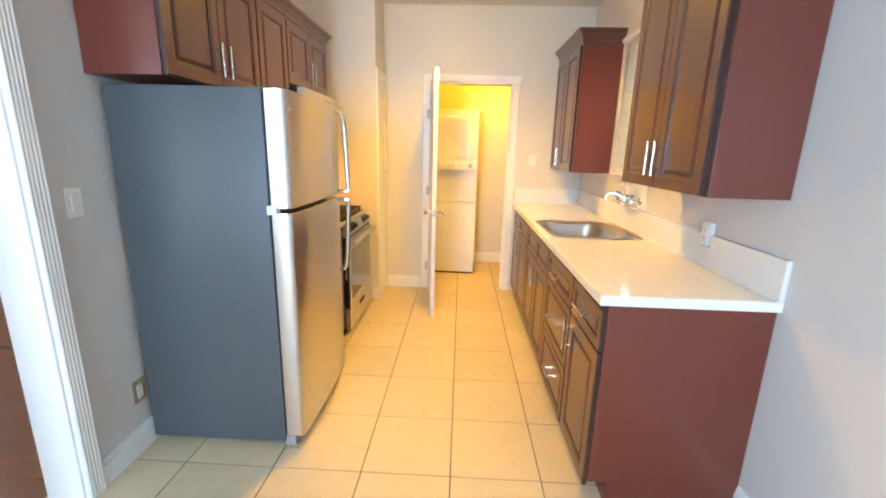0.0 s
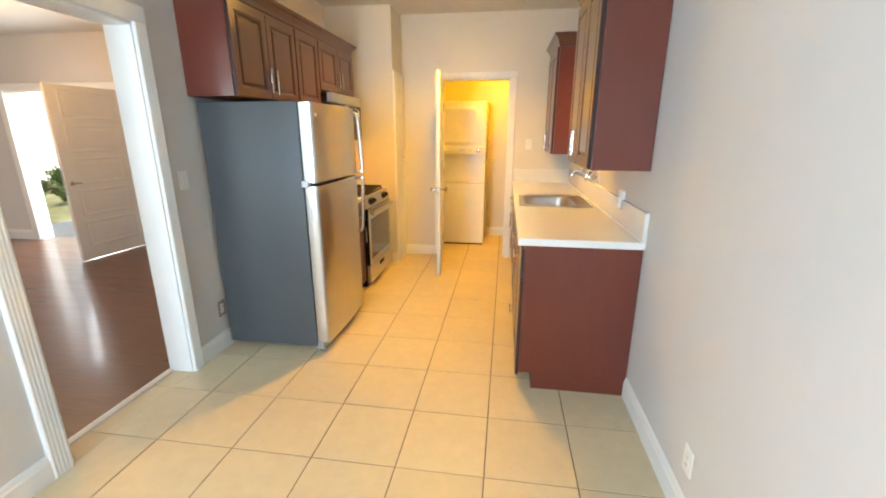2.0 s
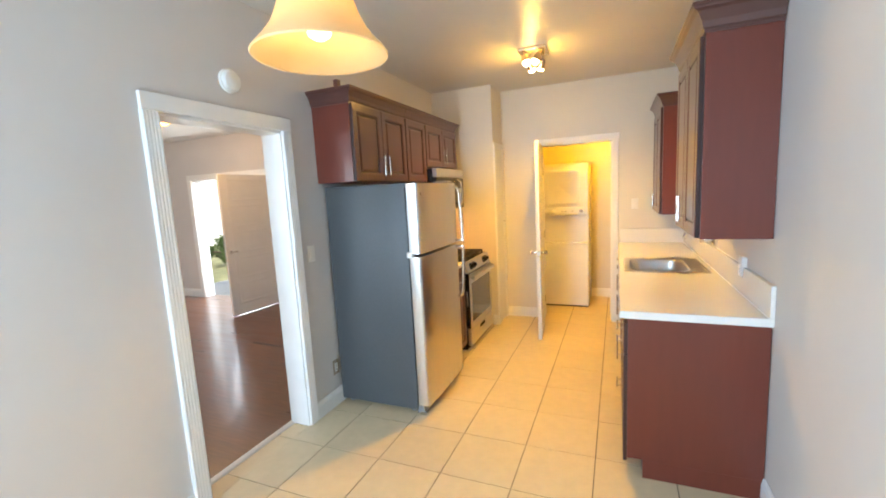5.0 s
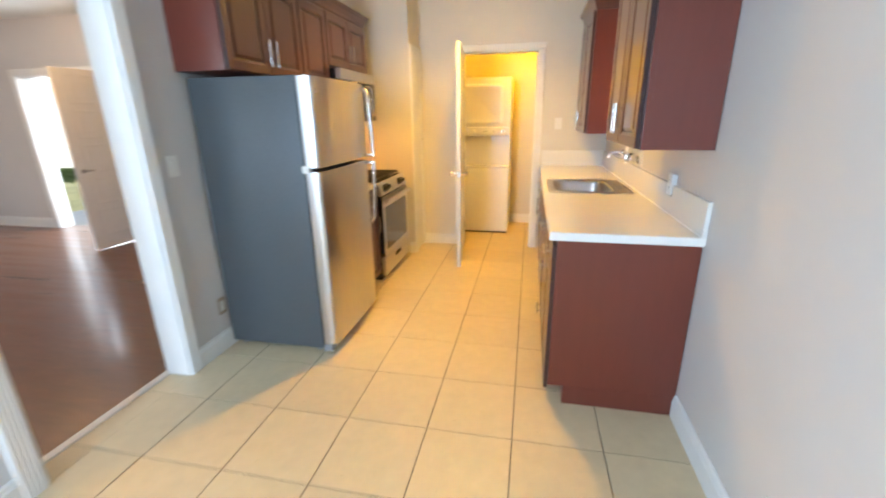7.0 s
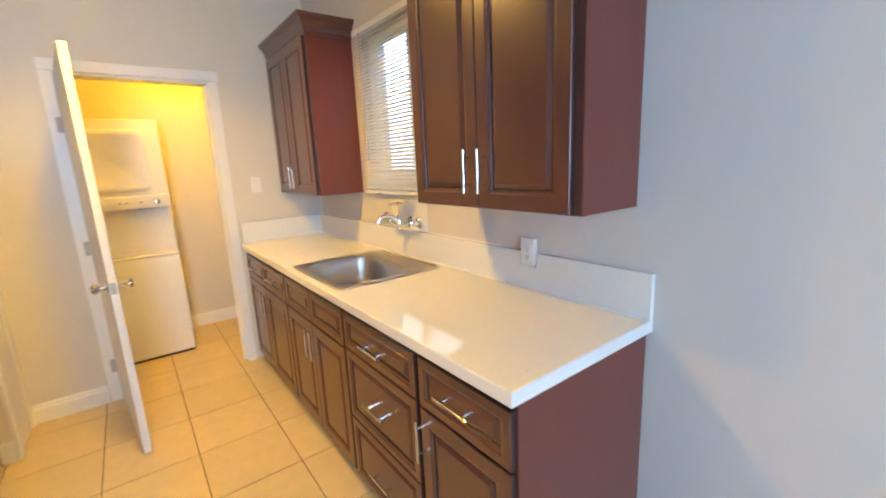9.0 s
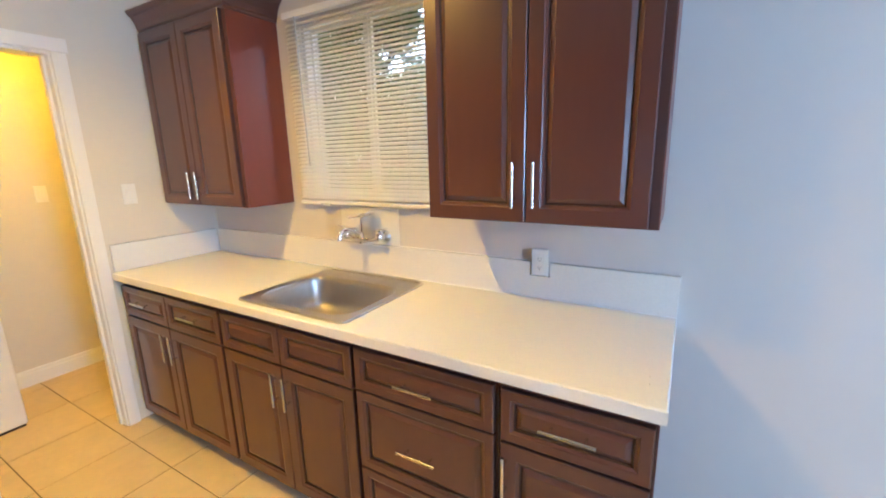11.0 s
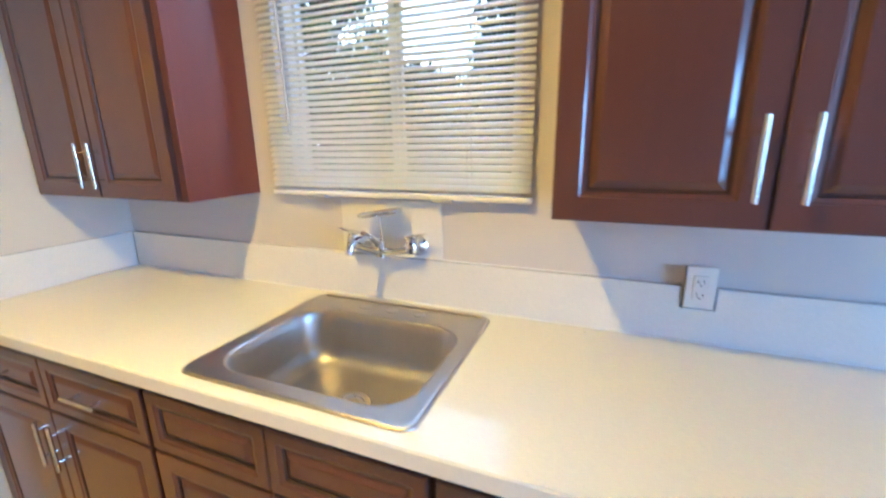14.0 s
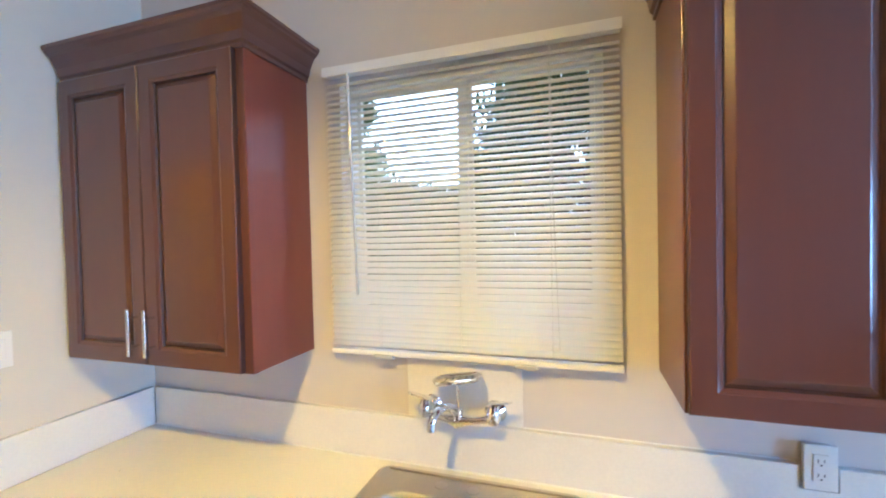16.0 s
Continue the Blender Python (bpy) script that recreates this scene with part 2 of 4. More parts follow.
SPLASH = mat("white_splash_stone", (0.76, 0.75, 0.715), 0.22, vary=0.03, scale=120, blotch=0.02)
STEEL = mat("brushed_stainless", (0.60, 0.585, 0.56), 0.30, 1.0, vary=0.025, scale=10, stretch=(12, 12, 0.6), blotch=0.02)
SINK = mat("sink_stainless", (0.52, 0.495, 0.46), 0.36, 1.0, vary=0.03, scale=30, stretch=(1, 10, 1), blotch=0.03)
NICKEL = mat("satin_nickel", (0.72, 0.70, 0.66), 0.22, 1.0, vary=0.04, scale=40)
CHROME = mat("polished_chrome", (0.82, 0.82, 0.82), 0.05, 1.0, vary=0.02, scale=20)
GREYSIDE = mat("grey_textured_steel", (0.075, 0.085, 0.092), 0.45, vary=0.08, scale=120, bump=0.25, bump_scale=420, blotch=0.05, bump_dist=0.001)
BLACK = mat("black_enamel", (0.012, 0.012, 0.013), 0.22, vary=0.1, scale=30, blotch=0.1, rough_vary=0.08)
IRON = mat("cast_iron", (0.02, 0.019, 0.018), 0.6, vary=0.2, scale=60, bump=0.3, bump_scale=160)
DARKGLASS = mat("dark_oven_glass", (0.018, 0.018, 0.019), 0.06, vary=0.05, scale=10, coat=0.5)
PLASTIC = mat("white_plastic", (0.78, 0.77, 0.73), 0.3, vary=0.02, scale=20)
APPL = mat("white_appliance_enamel", (0.80, 0.79, 0.76), 0.22, vary=0.02, scale=8, blotch=0.02)
HINGE = mat("dull_hinge_paint", (0.42, 0.40, 0.37), 0.55, vary=0.06, scale=30)
TAN = mat("tan_plastic", (0.33, 0.25, 0.17), 0.4, vary=0.05, scale=20)
GREYPL = mat("grey_plastic", (0.30, 0.30, 0.30), 0.4, vary=0.06, scale=30)
SLAT = mat("white_blind_slat", (0.78, 0.76, 0.71), 0.38, vary=0.02, scale=15, translucent=0.20)
CORD = mat("white_cord", (0.75, 0.73, 0.68), 0.7, vary=0.05, scale=50)
VINYL = mat("white_vinyl_frame", (0.80, 0.80, 0.79), 0.35, vary=0.02, scale=15)
GLASS = glass("window_glass")
WANDM = mat("clear_wand", (0.55, 0.56, 0.56), 0.15, vary=0.03, scale=30)
BRASS = mat("brushed_fixture_metal", (0.62, 0.52, 0.36), 0.25, 1.0, vary=0.05, scale=30)
BULB = mat("lit_bulb", (1, 0.9, 0.7), 0.3, emit=((1.0, 0.74, 0.36), 34.0))
PBULB = mat("frosted_lit_bulb", (1, 0.9, 0.7), 0.3, emit=((1.0, 0.76, 0.38), 9.0))
SHADE = mat("alabaster_glass_shade", (0.80, 0.62, 0.36), 0.25, vary=0.10, scale=5, stretch=(1, 1, 2.5), translucent=0.55, blotch=0.12, emit=((1.0, 0.60, 0.20), 0.06))
AMBER = mat("amber_glass_shade", (0.85, 0.55, 0.2), 0.3, vary=0.1, scale=6, translucent=0.5, emit=((1.0, 0.50, 0.06), 3.0))
HARDWOOD = mat("dark_hardwood", (0.125, 0.052, 0.030), 0.33, vary=0.30, scale=9, stretch=(0.5, 8, 1), bump=0.10, bump_scale=12, blotch=0.15, coat=0.3, rough_vary=0.06)
SILLM = mat("pale_threshold", (0.66, 0.63, 0.58), 0.3, vary=0.05, scale=20)
LEAF = mat("green_leaf", (0.070, 0.115, 0.030), 0.5, vary=0.35, scale=5, random=0.2, translucent=0.35, blotch=0.25)
LEAFD = mat("dark_green_leaf", (0.050, 0.085, 0.032), 0.55, vary=0.35, scale=5, random=0.2, translucent=0.25, blotch=0.25)
BARK = mat("tree_bark", (0.11, 0.08, 0.055), 0.9, vary=0.35, scale=14, stretch=(3, 3, 0.6), bump=0.6, bump_scale=25, bump_dist=0.02)
GRASS = mat("dry_grass_ground", (0.16, 0.16, 0.075), 0.95, vary=0.3, scale=2.5, bump=0.5, bump_scale=8, blotch=0.2)
PAVE = mat("concrete_path", (0.42, 0.40, 0.37), 0.9, vary=0.1, scale=5, bump=0.3, bump_scale=40, blotch=0.1)
STUCCO = mat("white_stucco", (0.74, 0.72, 0.68), 0.9, vary=0.04, scale=6, bump=0.4, bump_scale=40, blotch=0.04)
ROOF = mat("grey_shingle", (0.13, 0.12, 0.115), 0.9, vary=0.2, scale=8, bump=0.4, bump_scale=30)
SKY_GLOW = mat("sky_glow_panel", (0.8, 0.8, 0.8), 0.9, vary=0.02, emit=((0.80, 0.90, 1.0), 3.3))
HOUSEGL = mat("far_window_glass", (0.05, 0.06, 0.07), 0.08, vary=0.05)

specks(QUARTZ, 22, 0.045, (0.30, 0.26, 0.20))
specks(SPLASH, 26, 0.075, (0.30, 0.26, 0.20))
specks(TILE, 16, 0.035, (0.33, 0.25, 0.16))

# ---------------------------------------------------------------- the large structure
XL, XR, YF, YB, HC = -1.03, 1.69, 4.54, -2.2, 2.78
XL2, HL = -1.185, 2.70
YLF = 4.42
XLW, YLB = -7.2, -1.5


def wall_with_holes(x0, x1, y0, y1, z0, z1, holes, along):
    """A wall box with rectangular holes (a0, a1, z0, z1) through it; along: 'x' or 'y'. Holes lie side by side."""
    lo, hi = (x0, x1) if along == "x" else (y0, y1)

    def piece(a, b, za, zb):
        if b - a < 1e-4 or zb - za < 1e-4:
            return None
        return bx(a, b, y0, y1, za, zb) if along == "x" else bx(x0, x1, a, b, za, zb)

    made, at = [], lo
    for a0, a1, b0, b1 in sorted(holes):
        made += [piece(at, a0, z0, z1), piece(a0, a1, z0, b0), piece(a0, a1, b1, z1)]
        at = a1
    made.append(piece(at, hi, z0, z1))
    bm = join(*[m for m in made if m])
    bmesh.ops.remove_doubles(bm, verts=bm.verts, dist=1e-5)
    return bm


# kitchen shell; the window and door openings go through
WIN = (2.735, 3.600, 1.345, 2.252)
LDOOR = (0.165, 0.965, 0.0, 2.105)
DWAY = (0.80, 1.61, 0.0, 2.065)
structure("wall_east", wall_with_holes(XR, XR + 0.16, YB, YF, 0, HC, [WIN], "y"), WALL, "light grey painted plaster wall with a window opening", "wall")
structure("wall_north", wall_with_holes(XL, XR, YF, YF + 0.12, 0, HC, [LDOOR], "x"), FARWALL, "cream painted plaster wall with a laundry doorway", "wall")
structure("wall_west", wall_with_holes(XL2, XL, YB, YF + 0.12, 0, HC, [DWAY], "y"), WALL, "light grey painted plaster wall with a cased opening", "wall")
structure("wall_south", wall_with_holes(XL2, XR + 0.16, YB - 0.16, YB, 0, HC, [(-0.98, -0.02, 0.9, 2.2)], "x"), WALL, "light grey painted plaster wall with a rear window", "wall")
structure("ceiling", bx(XL2, XR + 0.16, YB - 0.16, YF + 0.12, HC, HC + 0.12), CEIL, "warm white painted plaster kitchen ceiling", "ceiling")
# chimney-like closet block in the corner
structure("closet_block", bx(XL, -0.305, 4.125, YF, 0, HC), FARWALL, "cream painted narrow closet block in the corner", "wall")
# laundry alcove
structure("laundry_wall_north", bx(-0.45, 1.65, 5.73, 5.85, 0, 2.5), FARWALL, "cream painted laundry back wall lit yellow", "wall")
structure("laundry_wall_west", bx(-0.45, -0.33, YF + 0.12, 5.73, 0, 2.5), FARWALL, "cream painted laundry side wall", "wall")
structure("laundry_wall_east", bx(1.53, 1.65, YF + 0.12, 5.73, 0, 2.5), FARWALL, "cream painted laundry side wall", "wall")
structure("laundry_ceiling", bx(-0.45, 1.65, YF + 0.12, 5.85, 2.5, 2.6), CEIL, "warm white painted laundry ceiling", "ceiling")
# front room
FDOOR = (-5.70, -3.98, 0.0, 2.03)
structure("front_room_wall_north", wall_with_holes(XLW, XL2, YLF, YLF + 0.16, 0, HL, [FDOOR], "x"), WALL, "light grey front room wall with the entrance opening", "wall")
structure("front_room_wall_west", wall_with_holes(XLW - 0.16, XLW, YLB, YLF + 0.16, 0, HL, [], "y"), WALL, "light grey painted front room wall", "wall")
# opening added out of view, so daylight reaches the front door leaf
structure("front_room_wall_south", wall_with_holes(XLW, XL2, YLB - 0.16, YLB, 0, HL, [(-3.75, -1.75, 0.8, 2.2)], "x"), WALL, "light grey front room wall with a wide added window opening, unseen", "wall")
structure("front_room_ceiling", bx(XLW - 0.16, XL2, YLB - 0.16, YLF + 0.16, HL, HL + 0.12), CEIL, "white painted front room ceiling", "ceiling")
structure("front_room_floor", bx(XLW, XL2 - 0.02, YLB, YLF + 0.16, -0.1, 0.0), HARDWOOD, "dark polished hardwood floor of the front room", "floor")
structure("threshold", prism([(XL2 - 0.025, -0.005), (XL2 - 0.02, 0.008), (XL2 + 0.0, 0.010), (XL2 + 0.022, 0.007), (XL2 + 0.025, -0.005)], DWAY[0], DWAY[1]), SILLM, "pale threshold strip between tile and hardwood", "threshold")


def base_run(name, x0, x1, y0, y1, facing, h=0.125, t=0.017):
    """A baseboard with an eased top; facing: the way its front looks."""
    prof = [(0, 0), (t, 0), (t, h * 0.74), (t * 0.75, h * 0.80), (t * 0.70, h * 0.92), (t * 0.35, h), (0, h)]
    if facing == "+x":
        bm = prism([(x0 + a, z) for a, z in prof], y0, y1)
    elif facing == "-x":
        bm = prism([(x0 - a, z) for a, z in prof], y0, y1)
    else:
        s = -1 if facing == "-y" else 1
        bm = rings([[(x0, y0 + s * a, z) for a, z in prof], [(x1, y0 + s * a, z) for a, z in prof]])
    return structure(name, bm, TRIM, "white painted wooden baseboard", "baseboard")


base_run("baseboard", XR, XR, YB, 1.742, "-x")
base_run("baseboard", XL, XL, 1.682, 2.7, "+x")
base_run("baseboard", XL, XL, YB, 0.715, "+x")
base_run("baseboard", -0.30, 0.082, YF, YF, "-y", 0.12)
base_run("baseboard", -0.36, -0.305, 4.125, 4.125, "-y", 0.12)
base_run("baseboard", -0.33, 1.53, 5.73, 5.73, "-y", 0.12)
base_run("baseboard", XLW, -5.80, YLF, YLF, "-y", 0.14)
base_run("baseboard", -3.88, XL2, YLF, YLF, "-y", 0.14)
base_run("baseboard", XLW, XLW, YLB, YLF, "+x", 0.14)
base_run("baseboard", XL2, XL2, 1.70, YLF, "-x", 0.14)


def casing(name, label, boards, material=TRIM):
    t = thing(name, label=label, category="door trim", kind="structure")
    for nm, bm in boards:
        part(nm, bm, material, t)
    return t


# cased opening to the front room: fluted side boards, head board, jamb linings
def fluted(x, sx, y0, y1, z0, z1, t=0.022):
    n, prof = 4, []
    w = y1 - y0
    prof.append((x, y0))
    prof.append((x + sx * t * 0.7, y0))
    prof.append((x + sx * t, y0 + 0.006))
    for k in range(n):
        c = y0 + w * (k + 1) / (n + 1)
        prof += [(x + sx * t, c - 0.005), (x + sx * (t - 0.003), c - 0.002), (x + sx * (t - 0.003), c + 0.002), (x + sx * t, c + 0.005)]
    prof += [(x + sx * t, y1 - 0.006), (x + sx * t * 0.7, y1), (x, y1)]
    return rings([[(a, b, z0) for a, b in prof], [(a, b, z1) for a, b in prof]])


casing("opening_casing", "white painted fluted casing round the open doorway", [
    ("side_board", fluted(XL, 1, 0.717, 0.80, 0, 2.065)),
    ("side_board", fluted(XL, 1, 1.605, 1.682, 0, 2.065)),
    ("head_board", bx(XL, XL + 0.022, 0.717, 1.682, 2.066, 2.150, 0.004)),
    ("side_board", fluted(XL2, -1, 0.717, 0.80, 0, 2.065)),
    ("side_board", fluted(XL2, -1, 1.605, 1.69, 0, 2.065)),
    ("head_board", bx(XL2 - 0.022, XL2, 0.717, 1.69, 2.066, 2.150, 0.004)),
    ("jamb_lining", bx(XL2 - 0.001, XL + 0.001, 1.594, 1.611, 0, 2.05, 0.002)),
    ("jamb_lining", bx(XL2 - 0.001, XL + 0.001, 0.799, 0.815, 0, 2.05, 0.002)),
    ("head_lining", bx(XL2 - 0.001, XL + 0.001, 0.799, 1.611, 2.05, 2.066, 0.002)),
])
lcase = casing("laundry_door_casing", "white painted flat casing round the laundry doorway", [
    ("side_board", bx(0.088, 0.172, YF - 0.02, YF, 0, 2.105, 0.004)),
    ("side_board", bx(0.958, 1.020, YF - 0.02, YF, 0, 2.105, 0.004)),
    ("head_board", bx(0.088, 1.030, YF - 0.02, YF, 2.106, 2.172, 0.004)),
    ("jamb_lining", bx(0.165, 0.180, YF - 0.001, YF + 0.121, 0, 2.09, 0.002)),
    ("jamb_lining", bx(0.950, 0.966, YF - 0.001, YF + 0.121, 0, 2.09, 0.002)),
    ("head_lining", bx(0.165, 0.966, YF - 0.001, YF + 0.121, 2.09, 2.107, 0.002)),
    ("door_stop", bx(0.938, 0.950, YF + 0.045, YF + 0.085, 0, 2.09, 0.002)),
    ("strike_plate", bx(0.9475, 0.9500, YF + 0.012, YF + 0.040, 0.90, 0.965, 0.0008)),
])
# narrow closet door on the side of the block
cl = thing("door_2", (-0.305, 4.125, 0), "narrow cream painted closet door, closed, with its casing", "door", kind="structure")
part("casing", bx(0, 0.022, 0.0, 0.065, 0, 2.15, 0.004), TRIM, cl)
part("casing", bx(0, 0.022, 0.36, 0.414, 0, 2.15, 0.004), TRIM, cl)
part("head_casing", bx(0, 0.022, 0.066, 0.359, 2.09, 2.15, 0.004), TRIM, cl)
part("leaf", bx(0.001, 0.012, 0.068, 0.357, 0.01, 2.087, 0.003), DOORW, cl)
part("latch_knob", lathe([(0.004, 0), (0.004, 0.012), (0.010, 0.014), (0.011, 0.022), (0.006, 0.026)], 14), NICKEL, cl, "small metal knob", True).matrix_basis = pose(0.012, 0.325, 1.23, 0, 90, 0)

# laundry door leaf, standing open into the kitchen
hinge, free = Vector((0.172, 4.515)), Vector((0.262, 3.70))
lw = (free - hinge).length
ld = thing("door_1", (hinge.x, hinge.y, 0), "white painted flush laundry door standing open", "door", kind="structure", rz=math.degrees(math.atan2(free.y - hinge.y, free.x - hinge.x)))
part("leaf", bx(0, lw, -0.018, 0.018, 0.010, 2.085, 0.003), DOORW, ld)
for s in (-1, 1):
    k = part("door_knob", lathe([(0.030, 0), (0.030, 0.004), (0.012, 0.008), (0.010, 0.032), (0.018, 0.036), (0.026, 0.046), (0.027, 0.056), (0.020, 0.066), (0.008, 0.069)], 24), NICKEL, ld, "satin nickel knob", True)
    k.matrix_basis = pose(lw - 0.065, s * 0.018, 0.94, -s * 90, 0, 0)
part("latch_plate", bx(lw - 0.001, lw + 0.0015, -0.012, 0.012, 0.91, 0.97, 0.0005), NICKEL, ld, "satin nickel latch plate")
for z in (0.25, 1.05, 1.80):
    part("hinge_pin", tube([(-0.006, 0.020, z - 0.045), (-0.006, 0.020, z + 0.045)], 0.006, 10), HINGE, ld, "", True)

for z in (0.25, 1.05, 1.80):
    part("hinge_leaf", bx(0.125, 0.160, YF - 0.0225, YF - 0.0200, z - 0.045, z + 0.045, 0.001), HINGE, lcase, "dull grey hinge leaf")

# front door leaf, standing open, with sunk panels
fh, ff = Vector((-3.975, 4.44)), Vector((-4.05, 3.565))
fw_ = (ff - fh).length
fd = thing("door_3", (fh.x, fh.y, 0), "white painted panelled front door standing wide open", "door", kind="structure", rz=math.degrees(math.atan2(ff.y - fh.y, ff.x - fh.x)))
part("leaf", bx(0, fw_, -0.020, 0.020, 0.012, 2.02, 0.003), DOORW, fd)
for k in range(5):
    z0 = 0.16 + k * 0.372
    for s in (-1, 1):
        prof = [(0, 0.0), (0.012, 0.0035), (0.024, 0.0035), (0.036, 0.0005), (0.06, 0.0005), (0.075, 0.002)]
        loops = [[(0.11 + i, s * (0.020 + d), z0 + i), (fw_ - 0.11 - i, s * (0.020 + d), z0 + i), (fw_ - 0.11 - i, s * (0.020 + d), z0 + 0.32 - i), (0.11 + i, s * (0.020 + d), z0 + 0.32 - i)] for i, d in prof]
        part("panel_moulding", rings(loops, (False, True)), DOORW, fd)
for s in (-1, 1):
    part("lever_handle", join(lathe([(0.028, 0), (0.028, 0.006), (0.010, 0.01), (0.010, 0.045)], 16), bx(-0.012, 0.11, -0.009, 0.009, 0.035, 0.05, 0.004)), NICKEL, fd, "satin nickel lever").matrix_basis = pose(fw_ - 0.07, s * 0.020, 0.93, -s * 90, 0, 180)
part("lock_plate", bx(fw_ - 0.001, fw_ + 0.002, -0.013, 0.013, 0.80, 1.20, 0.0005), NICKEL, fd)
casing("front_door_casing", "white painted casing round the front entrance", [
    ("side_board", bx(-5.79, -5.695, YLF - 0.022, YLF, 0, 2.03, 0.004)),
    ("side_board", bx(-3.975, -3.885, YLF - 0.022, YLF, 0, 2.03, 0.004)),
    ("head_board", bx(-5.79, -3.885, YLF - 0.022, YLF, 2.031, 2.12, 0.004)),
    ("jamb_lining", bx(-5.702, -5.680, YLF, YLF + 0.16, 0, 2.01, 0.002)),
    ("jamb_lining", bx(-3.998, -3.978, YLF, YLF + 0.16, 0, 2.01, 0.002)),
    ("head_lining", bx(-5.702, -3.978, YLF, YLF + 0.16, 2.01, 2.032, 0.002)),
])


# ---------------------------------------------------------------- windows
def window(name, y0, y1, z0, z1, x, label):
    """A two-light sliding window set in an opening of the east wall."""
    w = thing(name, (x, (y0 + y1) / 2, z0), label, "window", kind="structure")
    a, h = (y1 - y0) / 2, z1 - z0
    f = 0.022
    part("window_frame", join(bx(0.04, 0.11, -a, -a + f, 0, h, 0.003), bx(0.04, 0.11, a - f, a, 0, h, 0.003), bx(0.04, 0.11, -a + f, a - f, 0, f, 0.003), bx(0.04, 0.11, -a + f, a - f, h - f, h, 0.003)), VINYL, w)
    part("meeting_stile", bx(0.052, 0.10, -0.0135, 0.0135, f, h - f, 0.003), VINYL, w)
    for s, xx in ((-1, 0.060), (1, 0.082)):
        lo, hi = (-a + f, -0.0135) if s < 0 else (0.0135, a - f)
        q = 0.015
        sash = part("sash", join(bx(xx, xx + 0.02, lo, lo + q, f, h - f, 0.002), bx(xx, xx + 0.02, hi - q, hi, f, h - f, 0.002), bx(xx, xx + 0.02, lo + q, hi - q, f, f + q, 0.002), bx(xx, xx + 0.02, lo + q, hi - q, h - f - q, h - f, 0.002)), VINYL, w)
        g = part("pane", bx(xx + 0.008, xx + 0.012, lo + q, hi - q, f + q, h - f - q), GLASS, sash)
        g.visible_shadow = False
    part("window_sill", bx(0.002, 0.04, -a, a, -0.001, 0.012, 0.003), TRIM, w)
    return w


window("window_1", *WIN, XR, "white vinyl sliding window above the sink")

# ---------------------------------------------------------------- mini blind over the window
BY0, BY1, BZ0, BZ1 = 2.690, 3.640, 1.305, 2.290
bl = thing("window_blind", (XR, (BY0 + BY1) / 2, BZ0), "white aluminium mini blind, lowered with slats half open", "blind")
half = (BY1 - BY0) / 2
bh = BZ1 - BZ0
part("headrail", join(bx(-0.042, -0.004, -half, half, bh - 0.026, bh, 0.003), bx(-0.046, -0.042, -half - 0.002, half + 0.002, bh - 0.030, bh + 0.002, 0.001)), VINYL, bl, "white headrail with a valance")
N, tilt = 44, radians(43)
pitch_z = (bh - 0.075) / N
slat_loop = []
for k in range(7):
    u = -0.0125 + 0.025 * k / 6
    slat_loop.append((u, 0.0022 * (1 - (u / 0.0125) ** 2)))
ring2 = slat_loop + [(u, v - 0.0007) for u, v in reversed(slat_loop)]
turned = [(u * math.cos(tilt) - v * math.sin(tilt), u * math.sin(tilt) + v * math.cos(tilt)) for u, v in ring2]
first = None
for k in range(N):
    z = 0.030 + pitch_z * (k + 0.5)
    if first is None:
        first = part("slat", rings([[(x, -half + 0.004, zz) for x, zz in turned], [(x, half - 0.004, zz) for x, zz in turned]]), SLAT, bl, "", 60)
        ob = first
    else:
        ob = new("slat", first.data)
        ob.parent = bl
    ob.matrix_basis = pose(-0.022, 0, z, 0, random.uniform(-1.8, 1.8), random.uniform(-0.12, 0.12)) @ pose(0, 0, 0, random.uniform(-0.10, 0.10))
part("bottom_rail", bx(-0.037, -0.007, -half + 0.002, half - 0.002, 0.002, 0.020, 0.005), VINYL, bl)
for y in (-0.20, 0.27):
    part("rail_clip", bx(-0.047, -0.003, y - 0.035, y + 0.035, -0.004, 0.008, 0.002), WANDM, bl, "clear plastic hold-down clip")
for y in (-0.28, 0.0, 0.28):
    for x in (-0.036, -0.008):
        part("ladder_cord", tube([(x, y, 0.01), (x, y, bh - 0.03)], 0.0009, 5), CORD, bl)
part("tilt_wand", tube([(-0.052, 0.375, bh - 0.03), (-0.056, 0.37, bh - 0.05), (-0.050, 0.357, 0.21)], 0.0042, 8), WANDM, bl, "clear plastic tilt wand", True)
part("lift_cord", tube([(-0.050, -0.285, bh - 0.03), (-0.046, -0.288, 0.5), (-0.046, -0.300, 0.06)], 0.0012, 6), CORD, bl)


# ---------------------------------------------------------------- cabinets
def raised_front(w, h, t=0.020, fw=0.058):
    """A raised-panel front in the plane y = 0, looking towards -y, its lower left corner at the origin."""
    prof = [(0.0, 0.0), (0.0, t - 0.003), (0.003, t), (fw - 0.012, t), (fw - 0.008, t - 0.003), (fw, t - 0.005), (fw + 0.003, t - 0.011),
            (fw + 0.007, t - 0.011), (fw + 0.021, t - 0.003), (fw + 0.024, t - 0.002)]
    lim = min(w, h) / 2 - 0.006
    prof = [(min(i, lim), d) for i, d in prof]
    bm = rings([[(i, -d, i), (w - i, -d, i), (w - i, -d, h - i), (i, -d, h - i)] for i, d in prof])
    bm.faces.ensure_lookup_table()
    # glaze in the grooves (5, 6); outer edges (0) coloured dark as gap shade
    for k in (0, 5, 6):
        for face in bm.faces[4 * k:4 * k + 4]:
            face.material_index = 1
    return bm


